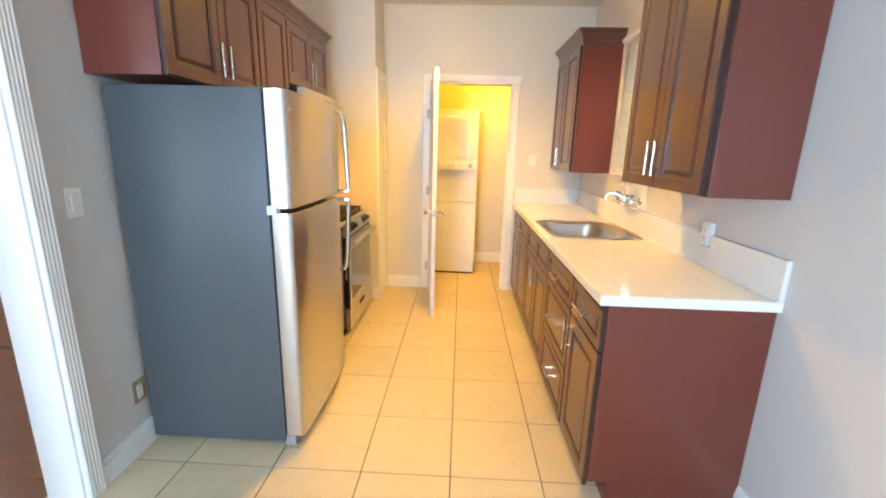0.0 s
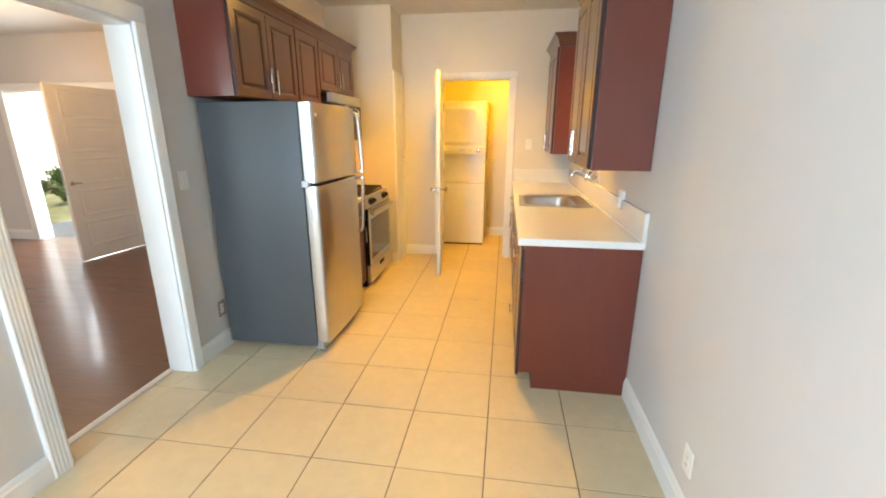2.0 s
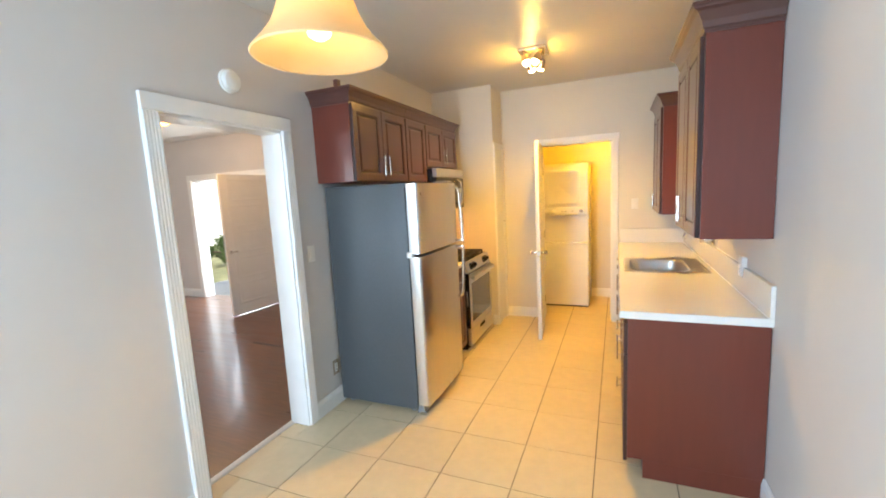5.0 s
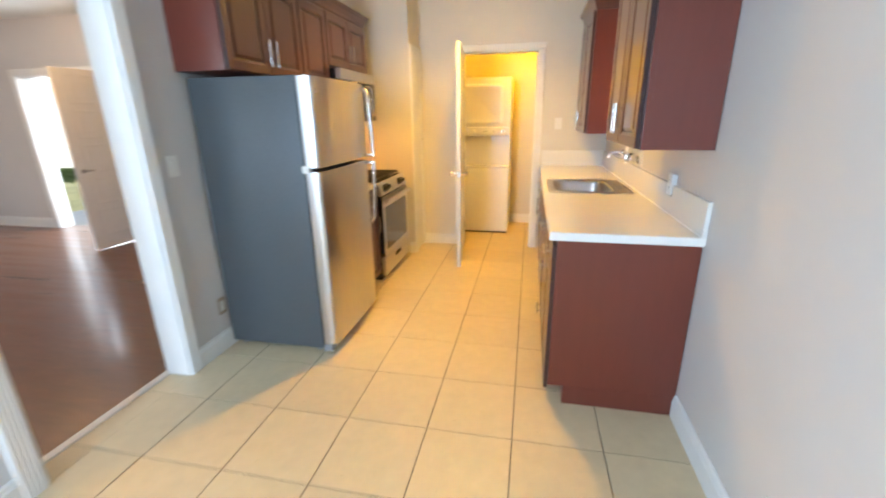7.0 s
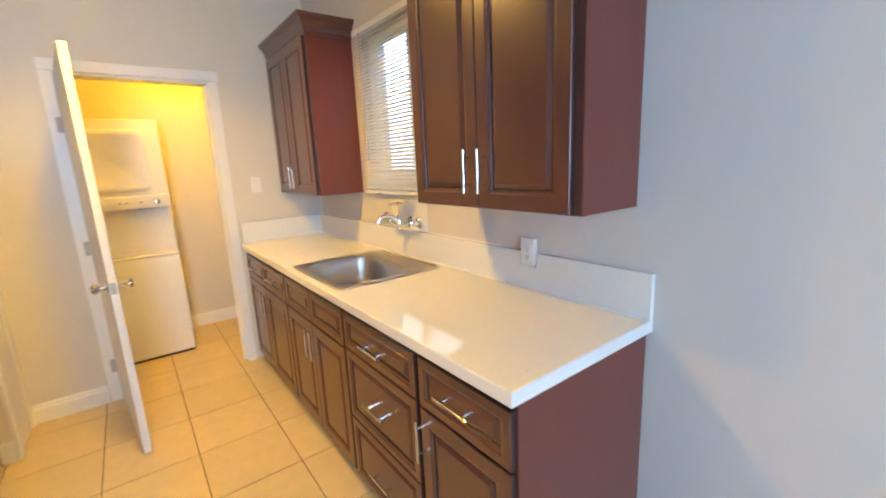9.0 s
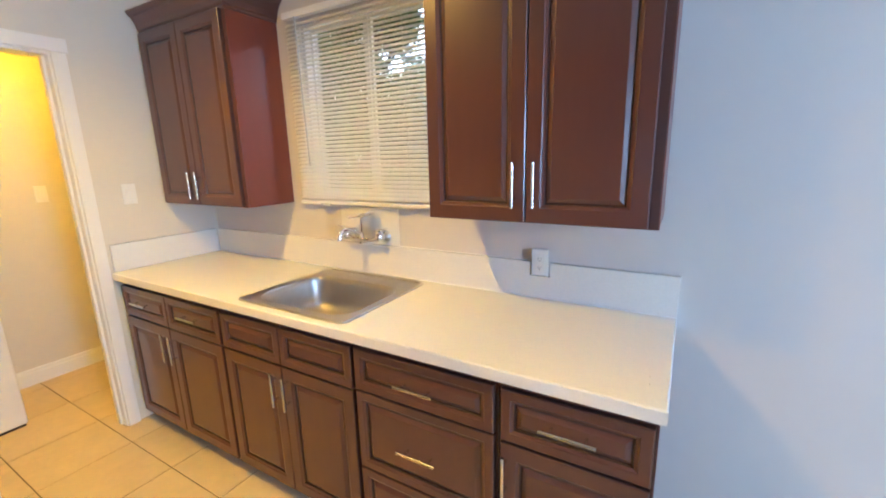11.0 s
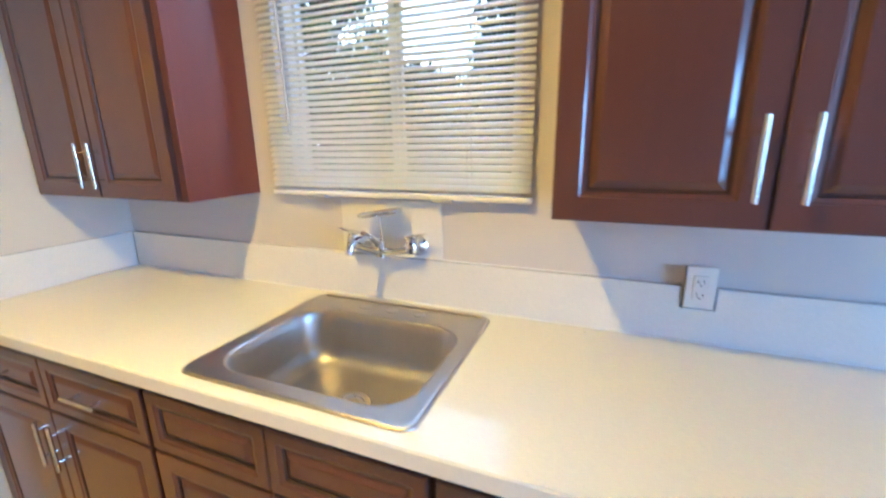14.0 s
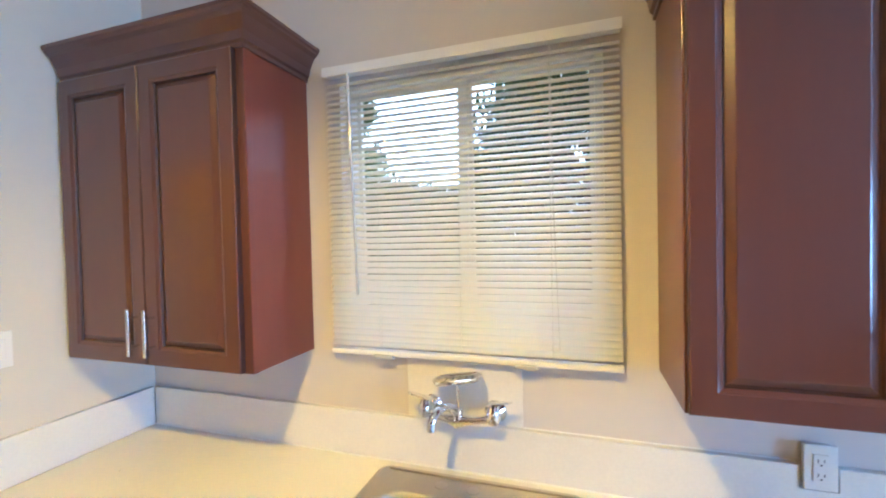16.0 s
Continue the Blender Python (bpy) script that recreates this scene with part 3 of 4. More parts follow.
def bar_pull(c, length, vertical, reach=0.032):
    """A square-ended bar on two posts; it stands off towards -y from the point c."""
    x, y, z = c
    h = length / 2
    e = (0, 0, 1) if vertical else (1, 0, 0)
    p = lambda s, d: (x + e[0] * s, y - d, z + e[2] * s)
    return join(tube([p(-h, reach), p(h, reach)], 0.0058, 12), tube([p(-h * 0.62, 0), p(-h * 0.62, reach)], 0.0042, 8), tube([p(h * 0.62, 0), p(h * 0.62, reach)], 0.0042, 8))


def cabinet(name, origin, rz, width, depth, z0, z1, fronts, label, near_end=False, group="", toe=0.0, crown=None, hollow=False, category="cabinet"):
    """A cabinet unit whose face frame lies in the plane y = 0 of its own axes, looking towards -y; fronts: (kind, x, z, w, h, handle)."""
    t = thing(name, origin, label, category, group, rz=rz)
    body = bx(0.0005, width - 0.0005, 0.0, depth, z0 + toe, z1 - (0.22 if hollow else 0), 0.0015)
    if hollow:
        body = join(body, bx(0.0005, width - 0.0005, 0.0, 0.012, z1 - 0.22, z1, 0.001))
    part("body", body, SIDE, t, "red cherry side panel" if near_end else "")
    fs = 0.035
    part("face_frame", join(bx(0.001, fs, -0.004, 0.001, z0 + toe, z1, 0.001), bx(width - fs, width - 0.001, -0.004, 0.001, z0 + toe, z1, 0.001),
                            bx(fs, width - fs, -0.004, 0.001, z1 - 0.03, z1, 0.001), bx(fs, width - fs, -0.004, 0.001, z0 + toe, z0 + toe + 0.03, 0.001)), WOOD, t)
    if near_end:
        e0, e1 = (width - 0.0004, width + 0.0022) if rz < 0 else (-0.0022, 0.0004)
        part("frame_edge", bx(e0, e1, -0.004, 0.019, z0 + toe, z1 - 0.001, 0.0008), SIDE, t)
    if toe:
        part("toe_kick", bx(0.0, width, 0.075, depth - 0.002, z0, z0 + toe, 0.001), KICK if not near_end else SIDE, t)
    for kind, x, z, w, h, handle in fronts:
        fr = part(kind, raised_front(w, h, fw=0.062 if kind == "door" else 0.042), WOOD if kind == "door" else WOODH, t)
        fr.data.materials.append(GLAZE_SHADE)
        fr.matrix_basis = pose(x, -0.0045, z)
        if handle:
            hx, hz, length, vert = handle
            part("handle", bar_pull((hx - x, -0.020, hz - z), length, vert), NICKEL, fr, "satin nickel bar pull", True)
    if crown:
        cz0, cz1, over, n0, n1 = crown
        loops = []
        for f, z in ((0.10, 0.0), (0.10, 0.12), (0.22, 0.18), (0.30, 0.40), (0.62, 0.72), (0.86, 0.80), (0.90, 0.86), (1.0, 0.90), (1.0, 1.0)):
            o = over * f
            zz = cz0 + (cz1 - cz0) * z
            a, b = (-o if n0 else 0.0), (width + o if n1 else width)
            loops.append([(a, -0.006 - o, zz), (b, -0.006 - o, zz), (b, depth, zz), (a, depth, zz)])
        part("crown_moulding", rings(loops), WOODH, t)
    return t


FX = 1.066          # face of the base cabinets
TOPZ = 0.905
G = "base cabinets under the long worktop"
# their own x runs towards the camera end: rz = -90 turns -y to -x, and x to -y
def base(name, y_hi, y_lo, fronts, label, **kw):
    return cabinet(name, (FX, y_hi, 0), -90, y_hi - y_lo, XR - FX - 0.004, 0, TOPZ, fronts, label, group=G, toe=0.105, **kw)


w1 = 2.172 - 1.745
base("base_cabinet", 2.172, 1.745, [
    ("drawer_front", 0.010, 0.703, w1 - 0.016, 0.172, (w1 / 2, 0.795, 0.155, False)),
    ("door", 0.010, 0.082, w1 - 0.016, 0.612, (0.030, 0.590, 0.155, True)),
], "dark cherry base cabinet with one drawer above one door", near_end=True)
w2 = 2.748 - 2.174
base("base_cabinet", 2.748, 2.174, [
    ("drawer_front", 0.008, 0.712, w2 - 0.018, 0.164, (w2 / 2, 0.790, 0.155, False)),
    ("drawer_front", 0.008, 0.382, w2 - 0.018, 0.323, (w2 / 2, 0.535, 0.155, False)),
    ("drawer_front", 0.008, 0.072, w2 - 0.018, 0.303, (w2 / 2, 0.212, 0.155, False)),
], "dark cherry base cabinet with three stacked drawers")
w3 = 3.562 - 2.750
base("sink_base_cabinet", 3.562, 2.750, [
    ("drawer_front", 0.006, 0.703, w3 / 2 - 0.008, 0.172, None),
    ("drawer_front", w3 / 2 + 0.002, 0.703, w3 / 2 - 0.008, 0.172, None),
    ("door", 0.006, 0.082, w3 / 2 - 0.008, 0.612, (w3 / 2 - 0.036, 0.590, 0.155, True)),
    ("door", w3 / 2 + 0.002, 0.082, w3 / 2 - 0.008, 0.612, (w3 / 2 + 0.036, 0.590, 0.155, True)),
], "dark cherry sink cabinet with two doors and false drawer fronts", hollow=True)
w4 = 4.500 - 3.564
base("base_cabinet", 4.500, 3.564, [
    ("drawer_front", 0.016, 0.703, w4 / 2 - 0.020, 0.172, (w4 / 4, 0.797, 0.155, False)),
    ("drawer_front", w4 / 2 + 0.002, 0.703, w4 / 2 - 0.012, 0.172, (w4 * 0.75, 0.797, 0.155, False)),
    ("door", 0.016, 0.082, w4 / 2 - 0.020, 0.612, (w4 / 2 - 0.036, 0.590, 0.155, True)),
    ("door", w4 / 2 + 0.002, 0.082, w4 / 2 - 0.012, 0.612, (w4 / 2 + 0.036, 0.590, 0.155, True)),
], "dark cherry base cabinet with two drawers and two doors")

UX = 1.392
def upper(name, y_hi, y_lo, z0, z1, fronts, label, crown):
    return cabinet(name, (UX, y_hi, 0), -90, y_hi - y_lo, XR - UX - 0.003, z0, z1, fronts, label, near_end=True, group="wall cabinets beside the window", crown=crown)


def double_doors(w, z0, z1, hz, gap=0.004, length=0.15, first=0.006, last=0.006):
    """Two doors side by side; first and last: how much of the face frame shows beyond them."""
    mid = (first + w - last) / 2
    d = mid - gap / 2 - first
    return [("door", first, z0 + 0.004, d, z1 - z0 - 0.008, (mid - 0.036, hz, length, True)),
            ("door", mid + gap / 2, z0 + 0.004, d, z1 - z0 - 0.008, (mid + 0.036, hz, length, True))]


upper("wall_cabinet", 2.600, 1.800, 1.315, 2.330, double_doors(0.80, 1.315, 2.285, 1.447, last=0.028), "tall dark cherry wall cabinet with two doors", (2.285, 2.410, 0.065, True, True))
upper("wall_cabinet", 4.525, 3.733, 1.306, 2.325, double_doors(0.792, 1.306, 2.275, 1.420, last=0.028), "dark cherry corner wall cabinet with crown moulding", (2.270, 2.380, 0.058, False, True))

# west side wall cabinets; rz = 90 turns -y to +x, and their own x runs away from the camera end
WX = -0.712
def west_upper(y0, y1, z0, fronts, label, crown, near):
    return cabinet("wall_cabinet", (WX, y0, 0), 90, y1 - y0, WX - XL - 0.003, z0, 2.300, fronts, label, near_end=near, group="wall cabinets above the refrigerator and range", crown=crown)


west_upper(1.928, 2.728, 1.722, double_doors(0.80, 1.722, 2.265, 1.845), "dark cherry wall cabinet above the refrigerator", (2.262, 2.365, 0.055, True, False), True)
west_upper(2.730, 3.136, 1.722, [("door", 0.006, 1.726, 0.394, 0.535, None)], "narrow dark cherry wall cabinet with one door", (2.262, 2.365, 0.055, False, False), False)
west_upper(3.138, 3.960, 1.868, double_doors(0.822, 1.868, 2.265, 1.985), "short dark cherry wall cabinet above the microwave", (2.262, 2.365, 0.055, False, True), False)
solo("wood_offcut", bx(-0.80, -0.765, 1.90, 1.94, 2.366, 2.42, 0.003), WOOD, "small dark wood block lying on the cabinet", "wood block")

# ---------------------------------------------------------------- worktop, splashbacks, sink, tap
CX0, CX1, CY0, CY1, CZ0, CZ1 = 1.022, XR - 0.002, 1.728, 4.518, 0.906, 0.946
SX0, SX1, SY0, SY1 = 1.085, 1.615, 2.82, 3.41
outer = [(CX0, CY0), (CX1, CY0), (CX1, CY1), (CX0, CY1)]
hole = [(SX0, SY0), (SX1, SY0), (SX1, SY1), (SX0, SY1)]
b = 0.004
o2 = [(CX0 + b, CY0 + b), (CX1, CY0 + b), (CX1, CY1), (CX0 + b, CY1)]
worktop = rings([[(x, y, CZ0) for x, y in hole], [(x, y, CZ0) for x, y in outer], [(x, y, CZ1 - b) for x, y in outer], [(x, y, CZ1) for x, y in o2], [(x, y, CZ1) for x, y in hole], [(x, y, CZ0) for x, y in hole]], (False, False))
bmesh.ops.remove_doubles(worktop, verts=worktop.verts, dist=1e-6)
solo("worktop", worktop, QUARTZ, "long white quartz worktop with an eased edge", "worktop")
OY0, OY1, OZ0 = 2.202, 2.284, 1.042
# the long slab is notched round the outlet box
slab = [(CY0, CZ1 + 0.0005), (4.517, CZ1 + 0.0005), (4.517, 1.103), (OY1, 1.103), (OY1, OZ0), (OY0, OZ0), (OY0, 1.103), (CY0, 1.103)]
spl = rings([[(XR - 0.001, y, z) for y, z in slab], [(XR - 0.021, y, z) for y, z in slab]])
bmesh.ops.bevel(spl, geom=spl.edges[:], offset=0.0015, segments=1, affect="EDGES")
long_splash = solo("splashback", spl, SPLASH, "low white stone splashback along the wall", "splashback")
part("sealant_bead", prism([(XR - 0.0212, CZ1 + 0.0002), (XR - 0.0250, CZ1 + 0.0002), (XR - 0.0238, CZ1 + 0.0022), (XR - 0.0212, CZ1 + 0.0042)], CY0 + 0.004, 4.516), VINYL, long_splash, "thin white sealant bead")
part("sealant_bead", prism([(XR - 0.0010, 1.1032), (XR - 0.0040, 1.1032), (XR - 0.0030, 1.1052), (XR - 0.0010, 1.1066)], OY1, 2.978), VINYL, long_splash, "thin white sealant bead")
solo("splashback", bx(1.040, XR - 0.022, 4.519, YF - 0.001, CZ1 + 0.0005, 1.103, 0.002), SPLASH, "low white stone splashback beside the doorway", "splashback")
# pale wall tiles behind the tap
tiles = thing("wall_tile_patch", (XR, 3.17, 1.105), "cream tile patch behind the wall tap", "wall tile")
part("tile", bx(-0.006, -0.0005, -0.190, 0.195, 0.0, 0.192, 0.0015), SPLASH, tiles)

sk = thing("sink", (1.35, 3.115, CZ1), "stainless steel drop-in single bowl sink", "sink")
ox0, ox1, oy0, oy1 = 1.058 - 1.35, 1.634 - 1.35, 2.793 - 3.115, 3.440 - 3.115
ix0, ix1, iy0, iy1 = 1.112 - 1.35, 1.510 - 1.35, 2.843 - 3.115, 3.388 - 3.115
R = lambda a, r, z: round_rect(ix0 + a, ix1 - a, iy0 + a, iy1 - a, r, z)
loops = [round_rect(ox0, ox1, oy0, oy1, 0.035, 0.0008), round_rect(ox0 + 0.001, ox1 - 0.001, oy0 + 0.001, oy1 - 0.001, 0.035, 0.005),
         round_rect(ox0 + 0.008, ox1 - 0.008, oy0 + 0.008, oy1 - 0.008, 0.032, 0.0075), round_rect(ox0 + 0.016, ox1 - 0.016, oy0 + 0.016, oy1 - 0.016, 0.03, 0.005),
         R(-0.010, 0.105, 0.0045), R(-0.004, 0.10, 0.003), R(0.0, 0.098, -0.003), R(0.006, 0.094, -0.03), R(0.014, 0.088, -0.115), R(0.022, 0.082, -0.143),
         R(0.038, 0.072, -0.162), R(0.062, 0.06, -0.170), R(0.12, 0.04, -0.174), R(0.17, 0.012, -0.176)]
part("bowl", rings(loops, (False, True)), SINK, sk, "", 60)
part("drain", lathe([(0.050, -0.1745), (0.056, -0.172), (0.050, -0.1705), (0.040, -0.172), (0.034, -0.180), (0.006, -0.181)], 28, (-0.04, 0, 0)), CHROME, sk, "chrome drain ring", True)
part("strainer", lathe([(0.030, -0.1795), (0.028, -0.174), (0.010, -0.172), (0.008, -0.166), (0.004, -0.165)], 20, (-0.04, 0, 0)), CHROME, sk, "", True)
part("rear_ledge", bx(0.262, 0.276, -0.29, 0.29, 0.0045, 0.012, 0.003), SINK, sk)
for y in (-0.10, 0.0, 0.10):
    part("hole_cover", lathe([(0.020, 0.0045), (0.019, 0.0062), (0.016, 0.0068), (0.004, 0.007)], 20, (0.222, y, 0)), SINK, sk, "round steel hole cover", True)

tp = thing("wall_tap", (XR - 0.006, 3.175, 1.150), "chrome wall-mounted two-handle tap with soap dish", "tap")
part("bridge_body", join(tube([(-0.055, -0.100, 0), (-0.058, -0.05, -0.012), (-0.060, 0, -0.016), (-0.058, 0.05, -0.012), (-0.055, 0.100, 0)], [0.014, 0.010, 0.017, 0.010, 0.014], 14),
                         tube([(-0.060, 0, -0.03), (-0.060, 0, 0.022)], [0.017, 0.014], 14)), CHROME, tp, "", 50)
for s in (-1, 1):
    part("wall_flange", moved(lathe([(0.033, 0), (0.033, 0.004), (0.026, 0.012), (0.016, 0.020), (0.014, 0.055)], 24), pose(0, s * 0.100, 0, 0, -90, 0)), CHROME, tp, "", True)
    part("valve", moved(lathe([(0.019, 0), (0.021, 0.01), (0.021, 0.030), (0.016, 0.040), (0.013, 0.048)], 20), pose(-0.055, s * 0.104, -0.012)), CHROME, tp, "", True)
    part("lever", rings([[(-0.055 + a * r1, s * (0.104 + d) + q * r1, 0.036 + c + 0.0 * a) for a, q in ((1, 1), (-1, 1), (-1, -1), (1, -1))] for d, c, r1 in ((-0.012, 0.0, 0.010), (0.0, 0.006, 0.013), (0.020, 0.010, 0.011), (0.048, 0.016, 0.007))]), CHROME, tp, "", 60)
part("spout", tube([(-0.060, 0.004, 0.004), (-0.074, 0.010, 0.022), (-0.094, 0.018, 0.037), (-0.118, 0.026, 0.043), (-0.142, 0.034, 0.041), (-0.160, 0.040, 0.030), (-0.168, 0.043, 0.014), (-0.169, 0.043, -0.002)],
                   [0.014, 0.0125, 0.0115, 0.011, 0.011, 0.0115, 0.0125, 0.013], 14), CHROME, tp, "", True)
dish = part("soap_dish", join(rings([round_rect(-0.095, -0.020, -0.070, 0.070, 0.036, -0.004), round_rect(-0.099, -0.016, -0.074, 0.074, 0.039, 0.002), round_rect(-0.100, -0.015, -0.075, 0.075, 0.040, 0.008), round_rect(-0.096, -0.019, -0.071, 0.071, 0.037, 0.009),
                         round_rect(-0.091, -0.024, -0.066, 0.066, 0.033, 0.001), round_rect(-0.080, -0.035, -0.050, 0.050, 0.02, -0.001)]),
                         *[bx(-0.086, -0.030, y - 0.002, y + 0.002, -0.001, 0.003, 0.001) for y in (-0.04, -0.02, 0.0, 0.02, 0.04)]), CHROME, tp, "ribbed chrome soap dish", 60)
dish.matrix_basis = pose(0, 0, 0.104, -9, 0, 0)
part("dish_stem", tube([(-0.058, 0, 0.015), (-0.058, 0, 0.102)], 0.004, 8), CHROME, tp, "", True)
tp.matrix_basis = pose(XR - 0.006, 3.172, 1.150) @ Matrix.Diagonal((1.06, 1.06, 1.06, 1.0))


def outlet(name, loc, rz, label, kind="duplex", big=1.0, finish=None):
    """A wall plate in the plane y = 0, looking towards -y."""
    t = thing(name, loc, label, "outlet" if kind == "duplex" else "switch", rz=rz)
    part("plate", bx(-0.036 * big, 0.036 * big, -0.006, 0.0, -0.058, 0.058, 0.003), finish or PLASTIC, t)
    if kind == "duplex":
        part("receptacle", bx(-0.0165, 0.0165, -0.0085, -0.004, -0.034, 0.034, 0.0015), PLASTIC, t)
        for z in (-0.018, 0.018):
            for x, h in ((-0.0065, 0.0045), (0.0065, 0.0035)):
                # thin dark plates stand for the shade inside the slots
                part("slot", bx(x - 0.001, x + 0.001, -0.0090, -0.0082, z - h, z + h), GAP_SHADE_GASKET, t)
            part("slot", bx(-0.002, 0.002, -0.0090, -0.0082, z - 0.012, z - 0.008), GAP_SHADE_GASKET, t)
    else:
        part("toggle", bx(-0.0165, 0.0165, -0.0095, -0.004, -0.033, 0.033, 0.002), PLASTIC, t)
    for z in (-0.048, 0.048):
        part("screw", moved(lathe([(0.003, 0), (0.0025, 0.001)], 10), pose(0, -0.006, z, 90, 0, 0)), PLASTIC, t)
    return t


box_ = outlet("wall_outlet", (XR - 0.022, 2.243, 1.104), -90, "white double outlet above the worktop splashback")
part("box_extender", bx(-0.030, 0.030, 0.0, 0.021, -0.052, 0.052, 0.002), PLASTIC, box_)
outlet("wall_outlet", (XR, 0.930, 0.275), -90, "white double outlet low on the grey wall")
outlet("light_switch", (1.190, YF, 1.380), 0, "white rocker switch beside the laundry doorway", "switch")
outlet("light_switch", (1.143, 5.73, 1.355), 0, "white rocker switch on the laundry back wall", "switch")
outlet("light_switch", (XL, 1.785, 1.225), 90, "white rocker switch beside the cased opening", "switch")
outlet("wall_outlet", (XL, 1.945, 0.300), 90, "tan double outlet low beside the refrigerator", finish=TAN)
det = thing("smoke_detector", (XL, 1.240, 2.300), "round white smoke detector on the wall", "smoke detector")
part("base", moved(lathe([(0.066, 0), (0.066, 0.012), (0.062, 0.014)], 36), pose(0, 0, 0, 0, 90, 0)), PLASTIC, det, "", True)
part("cover", moved(lathe([(0.060, 0.014), (0.060, 0.024), (0.052, 0.036), (0.030, 0.042), (0.006, 0.043)], 36), pose(0, 0, 0, 0, 90, 0)), PLASTIC, det, "", True)

# ---------------------------------------------------------------- refrigerator
FY0, FY1 = 1.968, 2.700
fr = thing("refrigerator", (-0.66, (FY0 + FY1) / 2, 0), "stainless top-freezer refrigerator with dark grey sides", "refrigerator")
hw = (FY1 - FY0) / 2
fx = lambda x: x + 0.66
part("body", bx(fx(-1.005), fx(-0.338), -hw + 0.004, hw - 0.004, 0.035, 1.692, 0.006, 3), GREYSIDE, fr, "dark grey textured steel case", 50)
part("door_gasket", bx(fx(-0.340), fx(-0.326), -hw + 0.014, hw - 0.014, 0.06, 1.685), GAP_SHADE_GASKET, fr)


def fridge_door(z0, z1):
    prof = []
    for x, y in ((-0.327, -hw), (-0.262, -hw), (-0.247, -hw + 0.006), (-0.240, -hw + 0.020), (-0.233, -hw * 0.5), (-0.230, 0), (-0.233, hw * 0.5), (-0.240, hw - 0.020), (-0.247, hw - 0.006), (-0.262, hw), (-0.327, hw)):
        prof.append((fx(x), y))
    return rings([[(x, y, z0 + 0.003) for x, y in prof], [(x, y, z0 + 0.006) for x, y in prof], [(x, y, z1 - 0.006) for x, y in prof], [(x, y, z1 - 0.003) for x, y in prof]])


fz = part("freezer_door", fridge_door(1.196, 1.688), STEEL, fr, "brushed stainless freezer door", 50)
fl = part("fresh_food_door", fridge_door(0.075, 1.180), STEEL, fr, "brushed stainless lower door", 50)
HY = hw - 0.055
def bow(z_in, z_out):
    """A bar that curves to the door at z_in and is held off it by a bracket at z_out."""
    d = z_out - z_in
    path = [(0.0, 0.0), (0.022, 0.012), (0.036, 0.05), (0.045, 0.16), (0.052, 0.40), (0.058, 0.75), (0.060, 1.0)]
    bar = tube([(fx(-0.237) + o, HY, z_in + d * u) for o, u in path], [0.010, 0.013, 0.014, 0.014, 0.014, 0.014, 0.012], 12)
    return join(bar, bx(fx(-0.240), fx(-0.168), HY - 0.012, HY + 0.012, min(z_out, z_out - 0.02 * (1 if d > 0 else -1)), max(z_out, z_out - 0.02 * (1 if d > 0 else -1)), 0.003))
part("handle", bow(1.655, 1.204), NICKEL, fz, "bowed stainless bar handle", True)
part("handle", bow(0.735, 1.172), NICKEL, fl, "bowed stainless bar handle", True)
part("badge", bx(fx(-0.2385), fx(-0.2365), -hw + 0.030, -hw + 0.052, 1.600, 1.622, 0.0008), NICKEL, fz, "small round-cornered badge")
part("middle_hinge", bx(fx(-0.345), fx(-0.300), -hw - 0.010, -hw + 0.030, 1.170, 1.210, 0.004), PLASTIC, fr, "white hinge cover")
part("top_hinge_cover", bx(fx(-0.400), fx(-0.270), hw - 0.10, hw - 0.01, 1.690, 1.706, 0.005), GREYPL, fr)
part("kick_grille", bx(fx(-0.345), fx(-0.290), -hw + 0.01, hw - 0.01, 0.012, 0.070, 0.004), GREYPL, fr)
for y in (-hw + 0.06, hw - 0.06):
    for x in (-0.95, -0.40):
        part("foot", lathe([(0.018, 0), (0.018, 0.012), (0.010, 0.014), (0.010, 0.037)], 12, (fx(x), y, 0)), GREYPL, fr)
part("foot_bracket", bx(fx(-0.322), fx(-0.275), -hw + 0.002, -hw + 0.045, 0.0, 0.030, 0.004), NICKEL, fr, "light metal levelling bracket")

# ---------------------------------------------------------------- small base cabinet between refrigerator and range
cabinet("base_cabinet", (-0.412, 2.762, 0), 90, 0.475, 0.61, 0, 0.885, [
    ("drawer_front", 0.010, 0.690, 0.455, 0.170, (0.2375, 0.760, 0.15, False)),
    ("door", 0.010, 0.082, 0.455, 0.600, (0.425, 0.560, 0.15, True)),
], "dark cherry base cabinet between refrigerator and range", toe=0.105, category="cabinet")
solo("worktop", bx(XL + 0.002, -0.380, 2.756, 3.240, 0.886, 0.922, 0.004), QUARTZ, "short white quartz worktop beside the range", "worktop")

# ---------------------------------------------------------------- gas range
SY = 3.625
rg = thing("gas_range", (-0.678, SY, 0), "stainless and black freestanding gas range", "range")
sx = lambda x: x + 0.70
h2 = 0.378
part("case", bx(sx(XL + 0.012), sx(-0.410), -h2, h2, 0.03, 0.895, 0.004), BLACK, rg, "black enamel side case")
part("cooktop", bx(sx(XL + 0.010), sx(-0.408), -h2 - 0.001, h2 + 0.001, 0.896, 0.912, 0.005), BLACK, rg, "black enamel cooktop")
part("control_panel", prism([(sx(-0.410), 0.800), (sx(-0.376), 0.800), (sx(-0.372), 0.806), (sx(-0.400), 0.905), (sx(-0.406), 0.911), (sx(-0.418), 0.913), (sx(-0.418), 0.897), (sx(-0.410), 0.896)], -h2, h2), STEEL, rg, "sloping stainless control panel")
